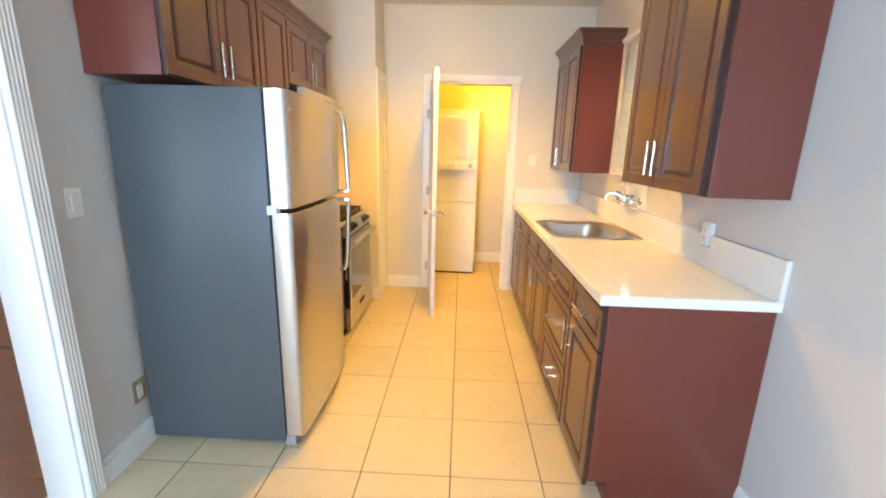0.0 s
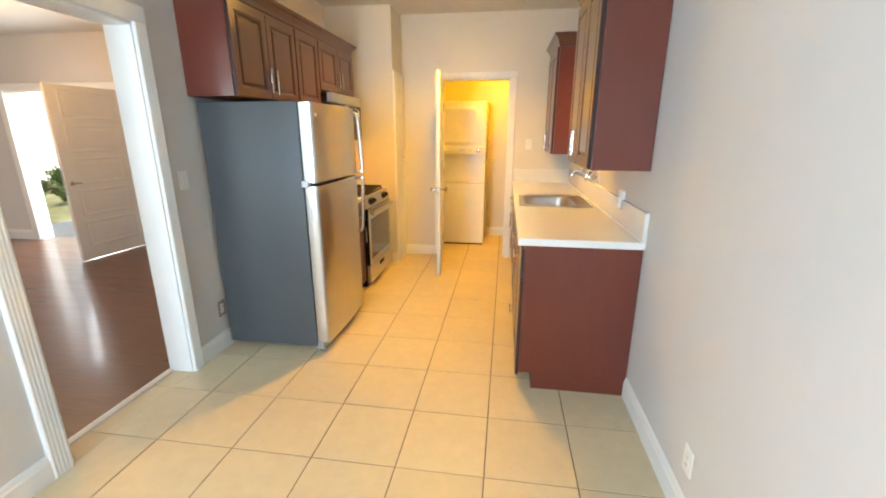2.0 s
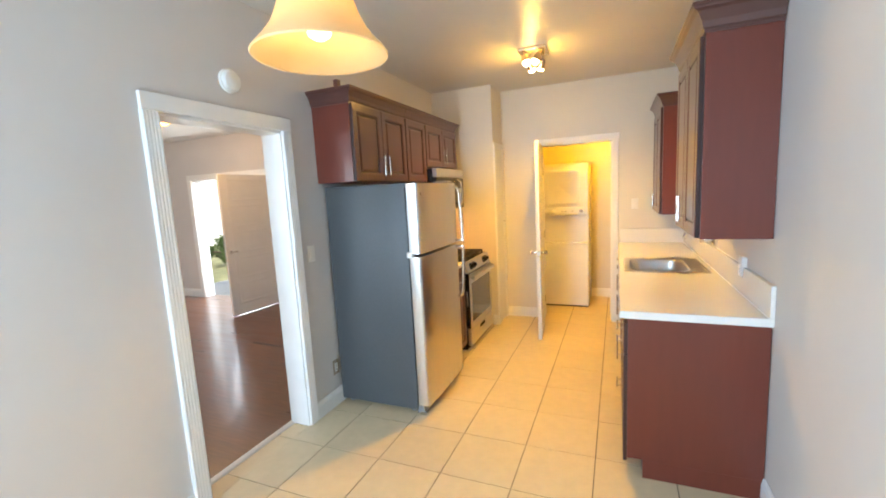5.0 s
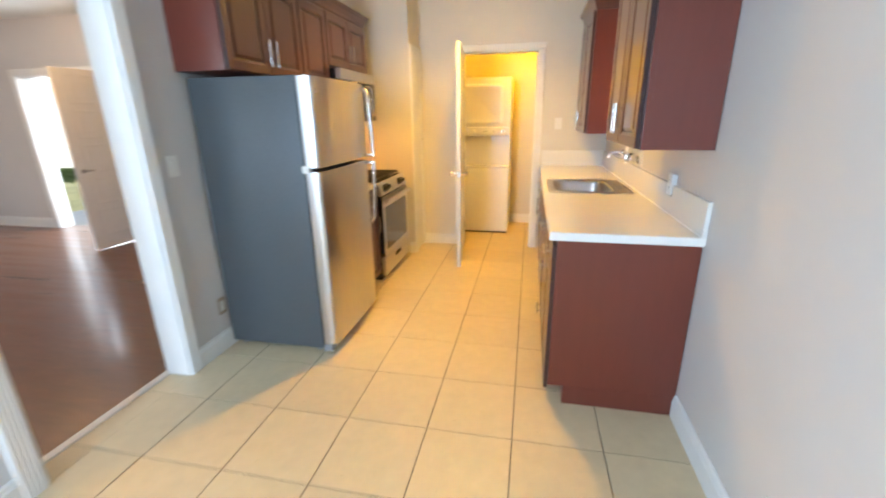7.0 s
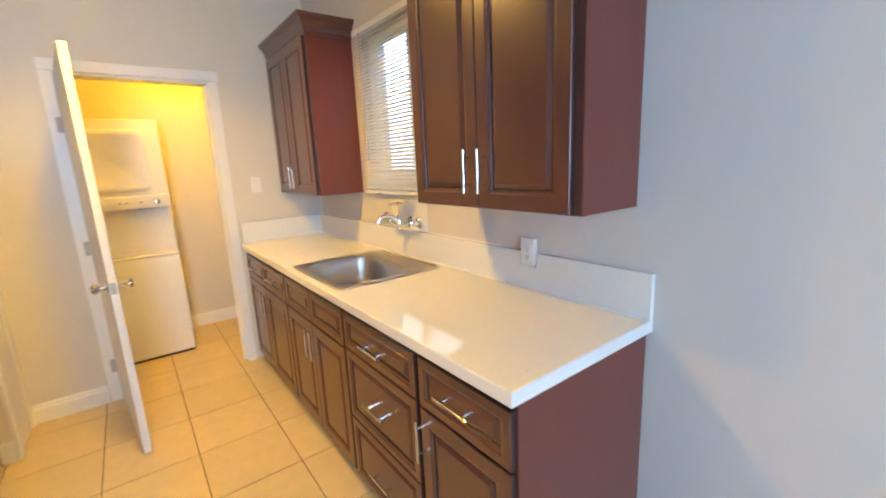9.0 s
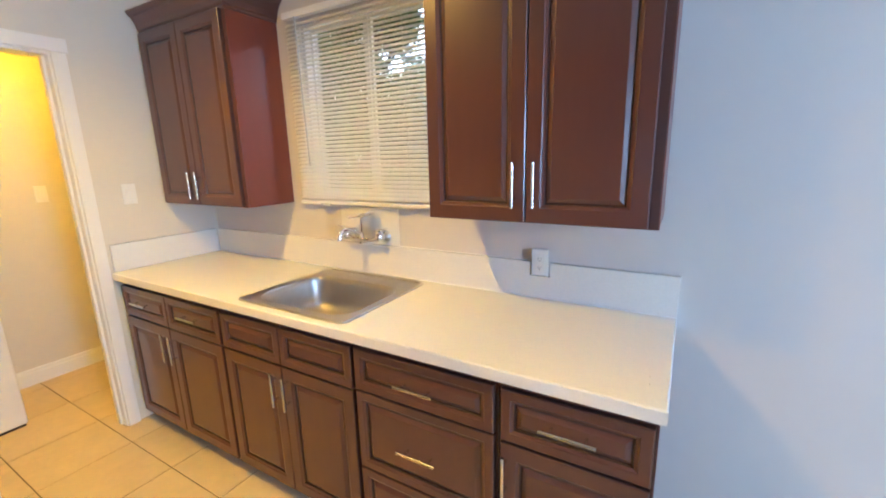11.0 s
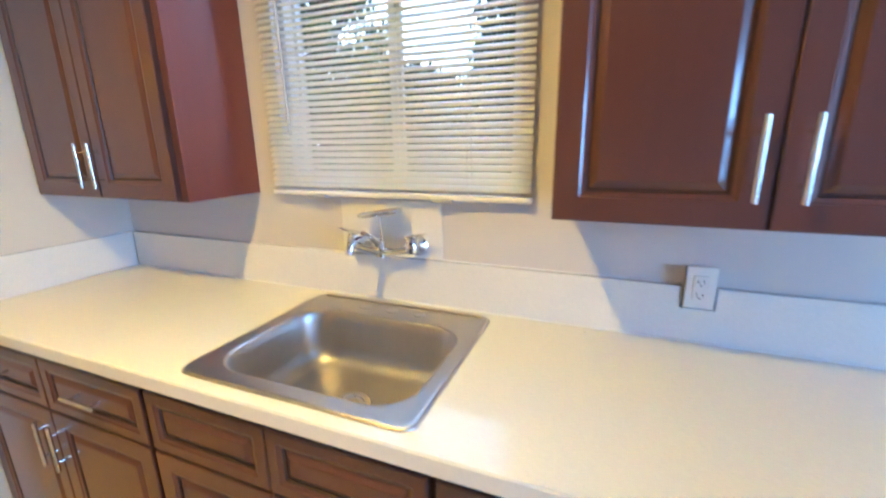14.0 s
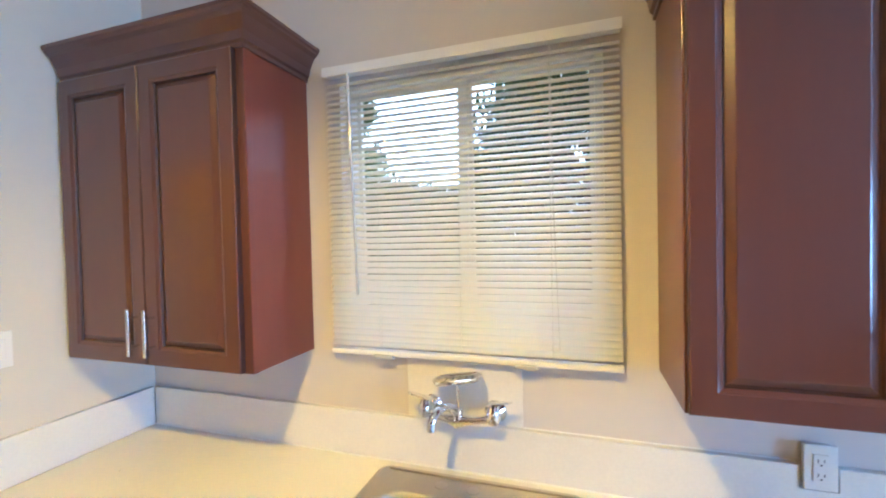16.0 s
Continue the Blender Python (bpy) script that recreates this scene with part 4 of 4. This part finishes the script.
for yc in (-0.215, 0.215):
    plate = part("knob_plate", moved(rings([round_rect(-0.034, 0.034, -0.092, 0.092, 0.033, 0.0), round_rect(-0.034, 0.034, -0.092, 0.092, 0.033, 0.002), round_rect(-0.032, 0.032, -0.090, 0.090, 0.031, 0.003)]), pose(sx(-0.3862), yc, 0.856, 0, 74.2, 0)), BLACK, rg, "black oval knob plate", 40)
    for y in (-0.045, 0.045):
        part("knob", moved(join(lathe([(0.024, 0), (0.023, 0.006), (0.019, 0.010), (0.018, 0.026), (0.014, 0.029)], 20), bx(-0.017, 0.017, -0.004, 0.004, 0.024, 0.034, 0.002)), pose(sx(-0.3838), yc + y, 0.8567, 0, 74.2, 0)), BLACK, plate, "black burner knob", 40)
od = part("oven_door", bx(sx(-0.409), sx(-0.372), -h2 + 0.003, h2 - 0.003, 0.232, 0.792, 0.004), BLACK, rg, "black enamel oven door edge")
oz = [(-h2 + 0.003, h2 - 0.003, 0.232, 0.288), (-h2 + 0.003, h2 - 0.003, 0.692, 0.792), (-h2 + 0.003, -h2 + 0.052, 0.2885, 0.6915), (h2 - 0.052, h2 - 0.003, 0.2885, 0.6915)]
part("front_frame", join(*[bx(sx(-0.3722), sx(-0.366), a, b2, c, d, 0.0015) for a, b2, c, d in oz]), STEEL, od, "stainless door frame")
part("oven_window", bx(sx(-0.3720), sx(-0.3675), -h2 + 0.053, h2 - 0.053, 0.289, 0.691, 0.001), DARKGLASS, od, "dark glass oven window")
bar = rings([[(sx(-0.366) + o, y, 0.752 + z) for o, z in ((0.036, -0.020), (0.046, -0.016), (0.050, 0.0), (0.046, 0.016), (0.036, 0.020), (0.034, 0.0))] for y in (-h2 + 0.020, -h2 + 0.05, 0.0, h2 - 0.05, h2 - 0.020)])
part("handle", join(bar, bx(sx(-0.367), sx(-0.328), -h2 + 0.022, -h2 + 0.050, 0.738, 0.766, 0.005), bx(sx(-0.367), sx(-0.328), h2 - 0.050, h2 - 0.022, 0.738, 0.766, 0.005)), STEEL, od, "broad stainless bar handle", 40)
dr = part("storage_drawer", bx(sx(-0.409), sx(-0.368), -h2 + 0.004, h2 - 0.004, 0.050, 0.224, 0.005), STEEL, rg, "stainless storage drawer")
# dark plate on the drawer front, shade of a recess put in as colour
part("grip_slot_shade", bx(sx(-0.3685), sx(-0.3665), -0.085, 0.085, 0.155, 0.195, 0.0008), GAP_SHADE_GASKET, dr, "dark strip painted as the shade in a finger slot")
part("kick_strip", bx(sx(-0.60), sx(-0.42), -h2 + 0.01, h2 - 0.01, 0.0, 0.048, 0.003), BLACK, rg)
for yc in (-0.19, 0.19):
    bars = []
    for y in (-0.165, -0.055, 0.055, 0.165):
        bars.append(bx(sx(-0.985), sx(-0.450), yc + y - 0.006, yc + y + 0.006, 0.930, 0.944, 0.003))
    for x in (-0.975, -0.85, -0.715, -0.58, -0.460):
        bars.append(bx(sx(x) - 0.006, sx(x) + 0.006, yc - 0.170, yc + 0.170, 0.928, 0.942, 0.003))
    for x in (-0.975, -0.460):
        for y in (-0.16, 0.16):
            bars.append(bx(sx(x) - 0.008, sx(x) + 0.008, yc + y - 0.008, yc + y + 0.008, 0.912, 0.932, 0.002))
    part("grate", join(*bars), IRON, rg, "black cast-iron grate")
    for x in (-0.85, -0.58):
        part("burner", lathe([(0.050, 0.912), (0.050, 0.918), (0.038, 0.920), (0.038, 0.926), (0.006, 0.928)], 24, (sx(x), yc, 0)), IRON, rg, "", True)

# ---------------------------------------------------------------- microwave over the range
mw = thing("microwave", (-0.80, 3.525, 1.430), "black over-the-range microwave with a stainless vent strip", "microwave")
mx = lambda x: x + 0.80
mh = 0.379
part("case", bx(mx(XL + 0.003), mx(-0.640), -mh, mh, 0.0, 0.418, 0.003), BLACK, mw, "black enamel case")
part("vent_strip", bx(mx(-0.642), mx(-0.598), -mh, mh, 0.338, 0.420, 0.005), STEEL, mw, "stainless vent strip")
# dark strip painted on top as the vent's shade
part("vent_slot_shade", bx(mx(-0.625), mx(-0.605), -mh + 0.03, mh - 0.03, 0.4195, 0.4210), GAP_SHADE_GASKET, mw)
md = part("door", bx(mx(-0.641), mx(-0.600), -mh, mh - 0.17, 0.006, 0.333, 0.004), BLACK, mw, "black framed door")
part("door_glass", bx(mx(-0.6005), mx(-0.5985), -mh + 0.04, mh - 0.215, 0.045, 0.300, 0.001), DARKGLASS, md, "dark door glass")
part("handle", join(tube([(mx(-0.600), mh - 0.195, 0.035), (mx(-0.560), mh - 0.195, 0.060), (mx(-0.552), mh - 0.195, 0.170), (mx(-0.560), mh - 0.195, 0.285), (mx(-0.600), mh - 0.195, 0.310)], 0.010, 10)), NICKEL, md, "bowed handle", True)
part("control_pad", bx(mx(-0.641), mx(-0.601), mh - 0.166, mh, 0.006, 0.333, 0.004), DARKGLASS, mw, "black glass control pad")
# lens added to go with the assumed cooktop lamp
part("lamp_lens", bx(mx(-0.86), mx(-0.78), 0.0, 0.16, -0.003, 0.0, 0.001), PLASTIC, mw, "small assumed lamp lens under the case, unseen")
part("key_pad", bx(mx(-0.6012), mx(-0.6000), mh - 0.14, mh - 0.03, 0.05, 0.22, 0.0005), GREYPL, mw)

# ---------------------------------------------------------------- laundry stack
wd = thing("stacked_washer_dryer", (0.32, 5.09, 0), "white stacked washer and dryer in the alcove", "washer dryer")
def rb(x0, x1, y0, y1, z0, z1, r=0.012):
    return bx(x0, x1, y0, y1, z0, z1, r, 3)
part("washer_case", rb(-0.345, 0.345, 0.0, 0.62, 0.02, 0.845), APPL, wd, "white enamel washer case", 50)
# black block that stands for the shade below the washer
part("base_gap_shade", bx(-0.335, 0.335, 0.02, 0.60, 0.0, 0.022), GAP_SHADE_GASKET, wd)
part("washer_ledge", rb(-0.345, 0.345, -0.004, 0.105, 0.846, 0.866, 0.008), APPL, wd, "white washer top ledge", 50)
part("back_panel", bx(-0.343, 0.343, 0.10, 0.62, 0.846, 1.230, 0.004), APPL, wd)
part("dryer_case", rb(-0.345, 0.345, 0.03, 0.62, 1.230, 1.905), APPL, wd, "white enamel dryer case", 50)
part("console", rb(-0.345, 0.345, -0.005, 0.035, 1.234, 1.335, 0.010), APPL, wd, "white control console", 50)
for x in (-0.20, -0.10, 0.255):
    part("dial", moved(lathe([(0.026, 0), (0.025, 0.004), (0.018, 0.008), (0.017, 0.024), (0.010, 0.026)], 20), pose(x, -0.005, 1.285, 90, 0, 0)), NICKEL if x > 0.2 else APPL, wd, "round control dial", 40)
ddr = part("dryer_door", rings([[(x, 0.030, z) for x, z, _ in round_rect(-0.28, 0.25, 1.365, 1.830, 0.06, 0)], [(x, 0.012, z) for x, z, _ in round_rect(-0.28, 0.25, 1.365, 1.830, 0.06, 0)],
                                [(x, 0.006, z) for x, z, _ in round_rect(-0.272, 0.242, 1.373, 1.822, 0.055, 0)], [(x, 0.006, z) for x, z, _ in round_rect(-0.235, 0.205, 1.405, 1.79, 0.04, 0)],
                                [(x, 0.0075, z) for x, z, _ in round_rect(-0.231, 0.201, 1.409, 1.786, 0.037, 0)]]), APPL, wd, "white dryer door", 50)
part("door_grip", bx(-0.262, -0.242, -0.004, 0.008, 1.53, 1.65, 0.004), PLASTIC, ddr)

for x in (0.02, 0.06, 0.15):
    part("button", bx(x - 0.010, x + 0.010, -0.009, -0.004, 1.278, 1.290, 0.002), GREYPL, wd, "small grey push button")

# ---------------------------------------------------------------- ceiling lamps
sp = thing("spot_light_cluster", (SPOT[0], SPOT[1], HC), "square ceiling fixture with four lit spot heads", "ceiling light")
part("base_plate", bx(-0.115, 0.115, -0.115, 0.115, -0.026, 0.0, 0.005), BRASS, sp, "brushed metal square plate")
for k, (x, y, ax, ay) in enumerate(((-0.075, -0.075, -28, -24), (0.075, -0.075, -26, 26), (-0.075, 0.075, 26, -26), (0.075, 0.075, 28, 24))):
    hd = part("spot_head", join(lathe([(0.012, -0.040), (0.024, -0.044), (0.030, -0.070), (0.033, -0.118), (0.030, -0.118), (0.026, -0.072)], 20, caps=(True, False)), tube([(0, 0, 0), (0, 0, -0.046)], 0.006, 8)), BRASS, sp, "small tilted spot head", 40)
    hd.matrix_basis = pose(x, y, -0.024, ax * 0.8, ay * 0.8, 0)
    part("bulb", lathe([(0.006, -0.074), (0.026, -0.090), (0.030, -0.122), (0.022, -0.138), (0.006, -0.143)], 16), BULB, hd, "lit reflector bulb", True)

pn = thing("pendant_lamp", (PEND[0], PEND[1], PEND[2]), "alabaster glass bell pendant lamp, lit", "pendant lamp")
part("shade", lathe([(0.158, 0.0), (0.160, 0.004), (0.152, 0.014), (0.132, 0.036), (0.112, 0.062), (0.097, 0.095), (0.085, 0.128), (0.070, 0.155), (0.040, 0.168), (0.022, 0.170),
                     (0.022, 0.166), (0.038, 0.164), (0.066, 0.151), (0.081, 0.125), (0.093, 0.093), (0.108, 0.059), (0.128, 0.033), (0.148, 0.011), (0.156, 0.003)], 48, caps=(False, False)), SHADE, pn, "marbled amber glass bell shade", 60)
part("bulb", lathe([(0.012, 0.150), (0.014, 0.120), (0.028, 0.092), (0.032, 0.070), (0.026, 0.048), (0.010, 0.038)], 20), PBULB, pn, "lit bulb", True)
part("socket_cap", lathe([(0.030, 0.166), (0.034, 0.176), (0.026, 0.196), (0.012, 0.215), (0.006, 0.222)], 24), BRASS, pn, "", True)
part("stem", tube([(0, 0, 0.22), (0, 0, HC - PEND[2] - 0.025)], 0.005, 10), BRASS, pn, "", True)
part("canopy", lathe([(0.012, HC - PEND[2] - 0.040), (0.045, HC - PEND[2] - 0.022), (0.062, HC - PEND[2] - 0.004), (0.062, HC - PEND[2])], 28), BRASS, pn, "", True)

cl2 = thing("ceiling_dome_light", (-3.68, 2.63, HL), "amber glass ceiling dome light in the front room", "ceiling light")
part("dome", lathe([(0.165, -0.020), (0.172, -0.045), (0.160, -0.095), (0.122, -0.150), (0.064, -0.182), (0.008, -0.192)], 32), AMBER, cl2, "amber glass dome", True)
part("rim", lathe([(0.165, 0.0), (0.168, -0.012), (0.160, -0.024), (0.148, -0.024)], 32), BRASS, cl2, "", True)
ll = thing("laundry_ceiling_light", (0.95, 4.98, 2.5), "small frosted dome light on the laundry ceiling", "ceiling light")
part("dome", lathe([(0.100, -0.010), (0.102, -0.02), (0.085, -0.045), (0.045, -0.06), (0.006, -0.064)], 28), AMBER, ll, "warm frosted dome", True)

# ---------------------------------------------------------------- outside
structure("ground", bx(-300, 300, -300, 300, -0.55, -0.35), GRASS, "dry grassy ground round the house", "ground")
# added glowing sheet, brightens the view and the worktop's window reflection
structure("backdrop", bx(70, 70.2, -90, 220, -2, 110), SKY_GLOW, "added pale glowing panel that stands in for bright sky beyond the garden", "backdrop")
structure("pavement", bx(-7.2, -3.2, YLF + 0.17, 9.0, -0.34, -0.10, 0.01), PAVE, "pale concrete porch and path", "pavement")


def house(loc, rz, label):
    h = thing("neighbour_house", loc, label, "house", rz=rz)
    W, D, H = 9.0, 6.0, 4.6
    part("wall", bx(-W / 2, W / 2, 0, D, 0, H), STUCCO, h)
    part("roof", rings([[(-W / 2 - 0.4, -0.5, H), (W / 2 + 0.4, -0.5, H), (W / 2 + 0.4, D + 0.5, H), (-W / 2 - 0.4, D + 0.5, H)], [(-W / 2 - 0.4, -0.5, H + 0.15), (W / 2 + 0.4, -0.5, H + 0.15), (W / 2 + 0.4, D + 0.5, H + 0.15), (-W / 2 - 0.4, D + 0.5, H + 0.15)],
                         [(-W / 2 + 1.8, D / 2 - 0.1, H + 1.6), (W / 2 - 1.8, D / 2 - 0.1, H + 1.6), (W / 2 - 1.8, D / 2 + 0.1, H + 1.6), (-W / 2 + 1.8, D / 2 + 0.1, H + 1.6)]]), ROOF, h)
    for x in (-3.2, -1.1, 1.1, 3.2):
        wf = part("window", join(bx(x - 0.55, x + 0.55, -0.05, 0.02, 1.4, 1.5, 0.01), bx(x - 0.55, x + 0.55, -0.05, 0.02, 2.7, 2.8, 0.01), bx(x - 0.55, x - 0.45, -0.05, 0.02, 1.5, 2.7, 0.01), bx(x + 0.45, x + 0.55, -0.05, 0.02, 1.5, 2.7, 0.01), bx(x - 0.45, x + 0.45, -0.04, 0.02, 2.07, 2.13, 0.01)), TRIM, h)
        part("pane", bx(x - 0.45, x + 0.45, -0.015, 0.015, 1.5, 2.07), HOUSEGL, wf)
        part("pane", bx(x - 0.45, x + 0.45, -0.015, 0.015, 2.13, 2.7), HOUSEGL, wf)
    return h


house((-17.0, 13.5, -0.35), 40, "white stucco neighbouring house with dark windows")


def leaf_cloud(clumps, leaves, size, seed, flat=1.0):
    """Small bent leaves strewn round clump centres (x, y, z, radius), thinning outwards."""
    rnd = random.Random(seed)
    verts, faces = [], []
    for cx, cy, cz, cr in clumps:
        for _ in range(leaves):
            d = Vector((rnd.gauss(0, 1), rnd.gauss(0, 1), rnd.gauss(0, 1) * flat)).normalized() * cr * (rnd.random() ** 0.45)
            c = Vector((cx, cy, cz)) + d
            e = Euler((rnd.uniform(0, 6.3), rnd.uniform(0, 6.3), rnd.uniform(0, 6.3))).to_matrix()
            s = size * rnd.uniform(0.6, 1.4)
            i = len(verts)
            verts += [c + e @ Vector(v) * s for v in ((-1, 0, 0), (0, -0.42, 0.12), (1, 0, 0), (0, 0.42, 0.12))]
            faces += [(i, i + 1, i + 2), (i, i + 2, i + 3)]
    me = bpy.data.meshes.new("crown")
    me.from_pydata(verts, [], faces)
    bm = bmesh.new()
    bm.from_mesh(me)
    bpy.data.meshes.remove(me)
    return bm


def tree(loc, height, spread, clump_n, leaves, size, material, seed, label, cone=False, low=0.35):
    rnd = random.Random(seed)
    t = thing("tree", loc, label, "tree", "garden trees")
    limbs, clumps = [tube([(0, 0, 0), (0.05, 0.03, height * 0.3), (-0.04, 0.05, height * 0.6), (0.02, 0, height * 0.92)], [0.16, 0.12, 0.08, 0.02], 10)], []
    for _ in range(clump_n):
        u = rnd.random()
        z = height * (low + (1 - low) * u)
        reach = spread * ((1 - u) ** 0.8 if cone else math.sin(math.pi * min(0.15 + 0.8 * u, 1)) ** 0.6) * rnd.uniform(0.4, 1.0)
        a = rnd.uniform(0, 2 * math.pi)
        c = (reach * math.cos(a), reach * math.sin(a), z)
        clumps.append((*c, spread * rnd.uniform(0.18, 0.34)))
        limbs.append(tube([(0, 0, z * 0.75), (c[0] * 0.5, c[1] * 0.5, z * 0.9), c], [0.05, 0.03, 0.008], 6))
    part("trunk", join(*limbs), BARK, t, "", True)
    part("crown", leaf_cloud(clumps, leaves, size, seed + 1), material, t)
    return t


tree((6.3, 2.55, -0.35), 6.2, 1.5, 105, 420, 0.065, LEAFD, 11, "tall dense garden tree with dark green leaves", low=0.06)
tree((6.4, 5.2, -0.35), 2.75, 1.2, 80, 380, 0.065, LEAF, 12, "bushy garden tree with green leaves", low=0.08)
tree((7.0, 4.0, -0.35), 3.3, 1.0, 60, 380, 0.065, LEAFD, 16, "dark green garden shrub behind the window", low=0.06)
tree((6.6, 0.6, -0.35), 7.2, 1.7, 80, 380, 0.08, LEAFD, 13, "tall dark evergreen garden tree", cone=True, low=0.10)
tree((7.2, 7.5, -0.35), 6.5, 1.5, 90, 380, 0.07, LEAF, 14, "tall garden tree with light green leaves", low=0.10)
tree((-10.2, 8.9, -0.35), 0.85, 0.8, 20, 200, 0.05, LEAF, 15, "low green shrub beside the front path", low=0.15)

# ---------------------------------------------------------------- floor tiles, one by one
fl_ = structure("floor", bx(XL2, XR, YB, 5.73, -0.12, -0.0035), GROUT, "large beige ceramic floor tiles with brown grout", "floor")
TX, TY, PX, PY, GAP = 0.0640, 1.4300, 0.4150, 0.4172, 0.0051


def tile_bm(w, d):
    e = 0.0025
    return rings([[(0, 0, -0.004), (w, 0, -0.004), (w, d, -0.004), (0, d, -0.004)], [(0, 0, -0.0012), (w, 0, -0.0012), (w, d, -0.0012), (0, d, -0.0012)], [(e, e, 0), (w - e, e, 0), (w - e, d - e, 0), (e, d - e, 0)]], (False, True))


def tile_run(x_lo, x_hi, y_lo, y_hi, shared):
    i0, i1 = math.floor((x_lo - TX) / PX), math.ceil((x_hi - TX) / PX)
    j0, j1 = math.floor((y_lo - TY) / PY), math.ceil((y_hi - TY) / PY)
    for i in range(i0, i1):
        for j in range(j0, j1):
            x0, x1 = max(TX + i * PX + GAP / 2, x_lo), min(TX + (i + 1) * PX - GAP / 2, x_hi)
            y0, y1 = max(TY + j * PY + GAP / 2, y_lo), min(TY + (j + 1) * PY - GAP / 2, y_hi)
            if x1 - x0 < 0.012 or y1 - y0 < 0.012:
                continue
            key = (round(x1 - x0, 4), round(y1 - y0, 4))
            if key not in shared:
                ob = part("tile", tile_bm(*key), TILE, fl_)
                shared[key] = ob.data
            else:
                ob = new("tile", shared[key])
                ob.parent = fl_
            ob.matrix_basis = pose(x0, y0, random.uniform(-0.0004, 0.0004), random.uniform(-0.04, 0.04), random.uniform(-0.04, 0.04))


shared = {}
tile_run(XL, XR, YB, YF, shared)
tile_run(XL2 + 0.025, XL, DWAY[0] + 0.016, DWAY[1] - 0.017, shared)
tile_run(LDOOR[0] + 0.016, LDOOR[1] - 0.017, YF, YF + 0.12, shared)
tile_run(-0.33, 1.53, YF + 0.12, 5.73, shared)
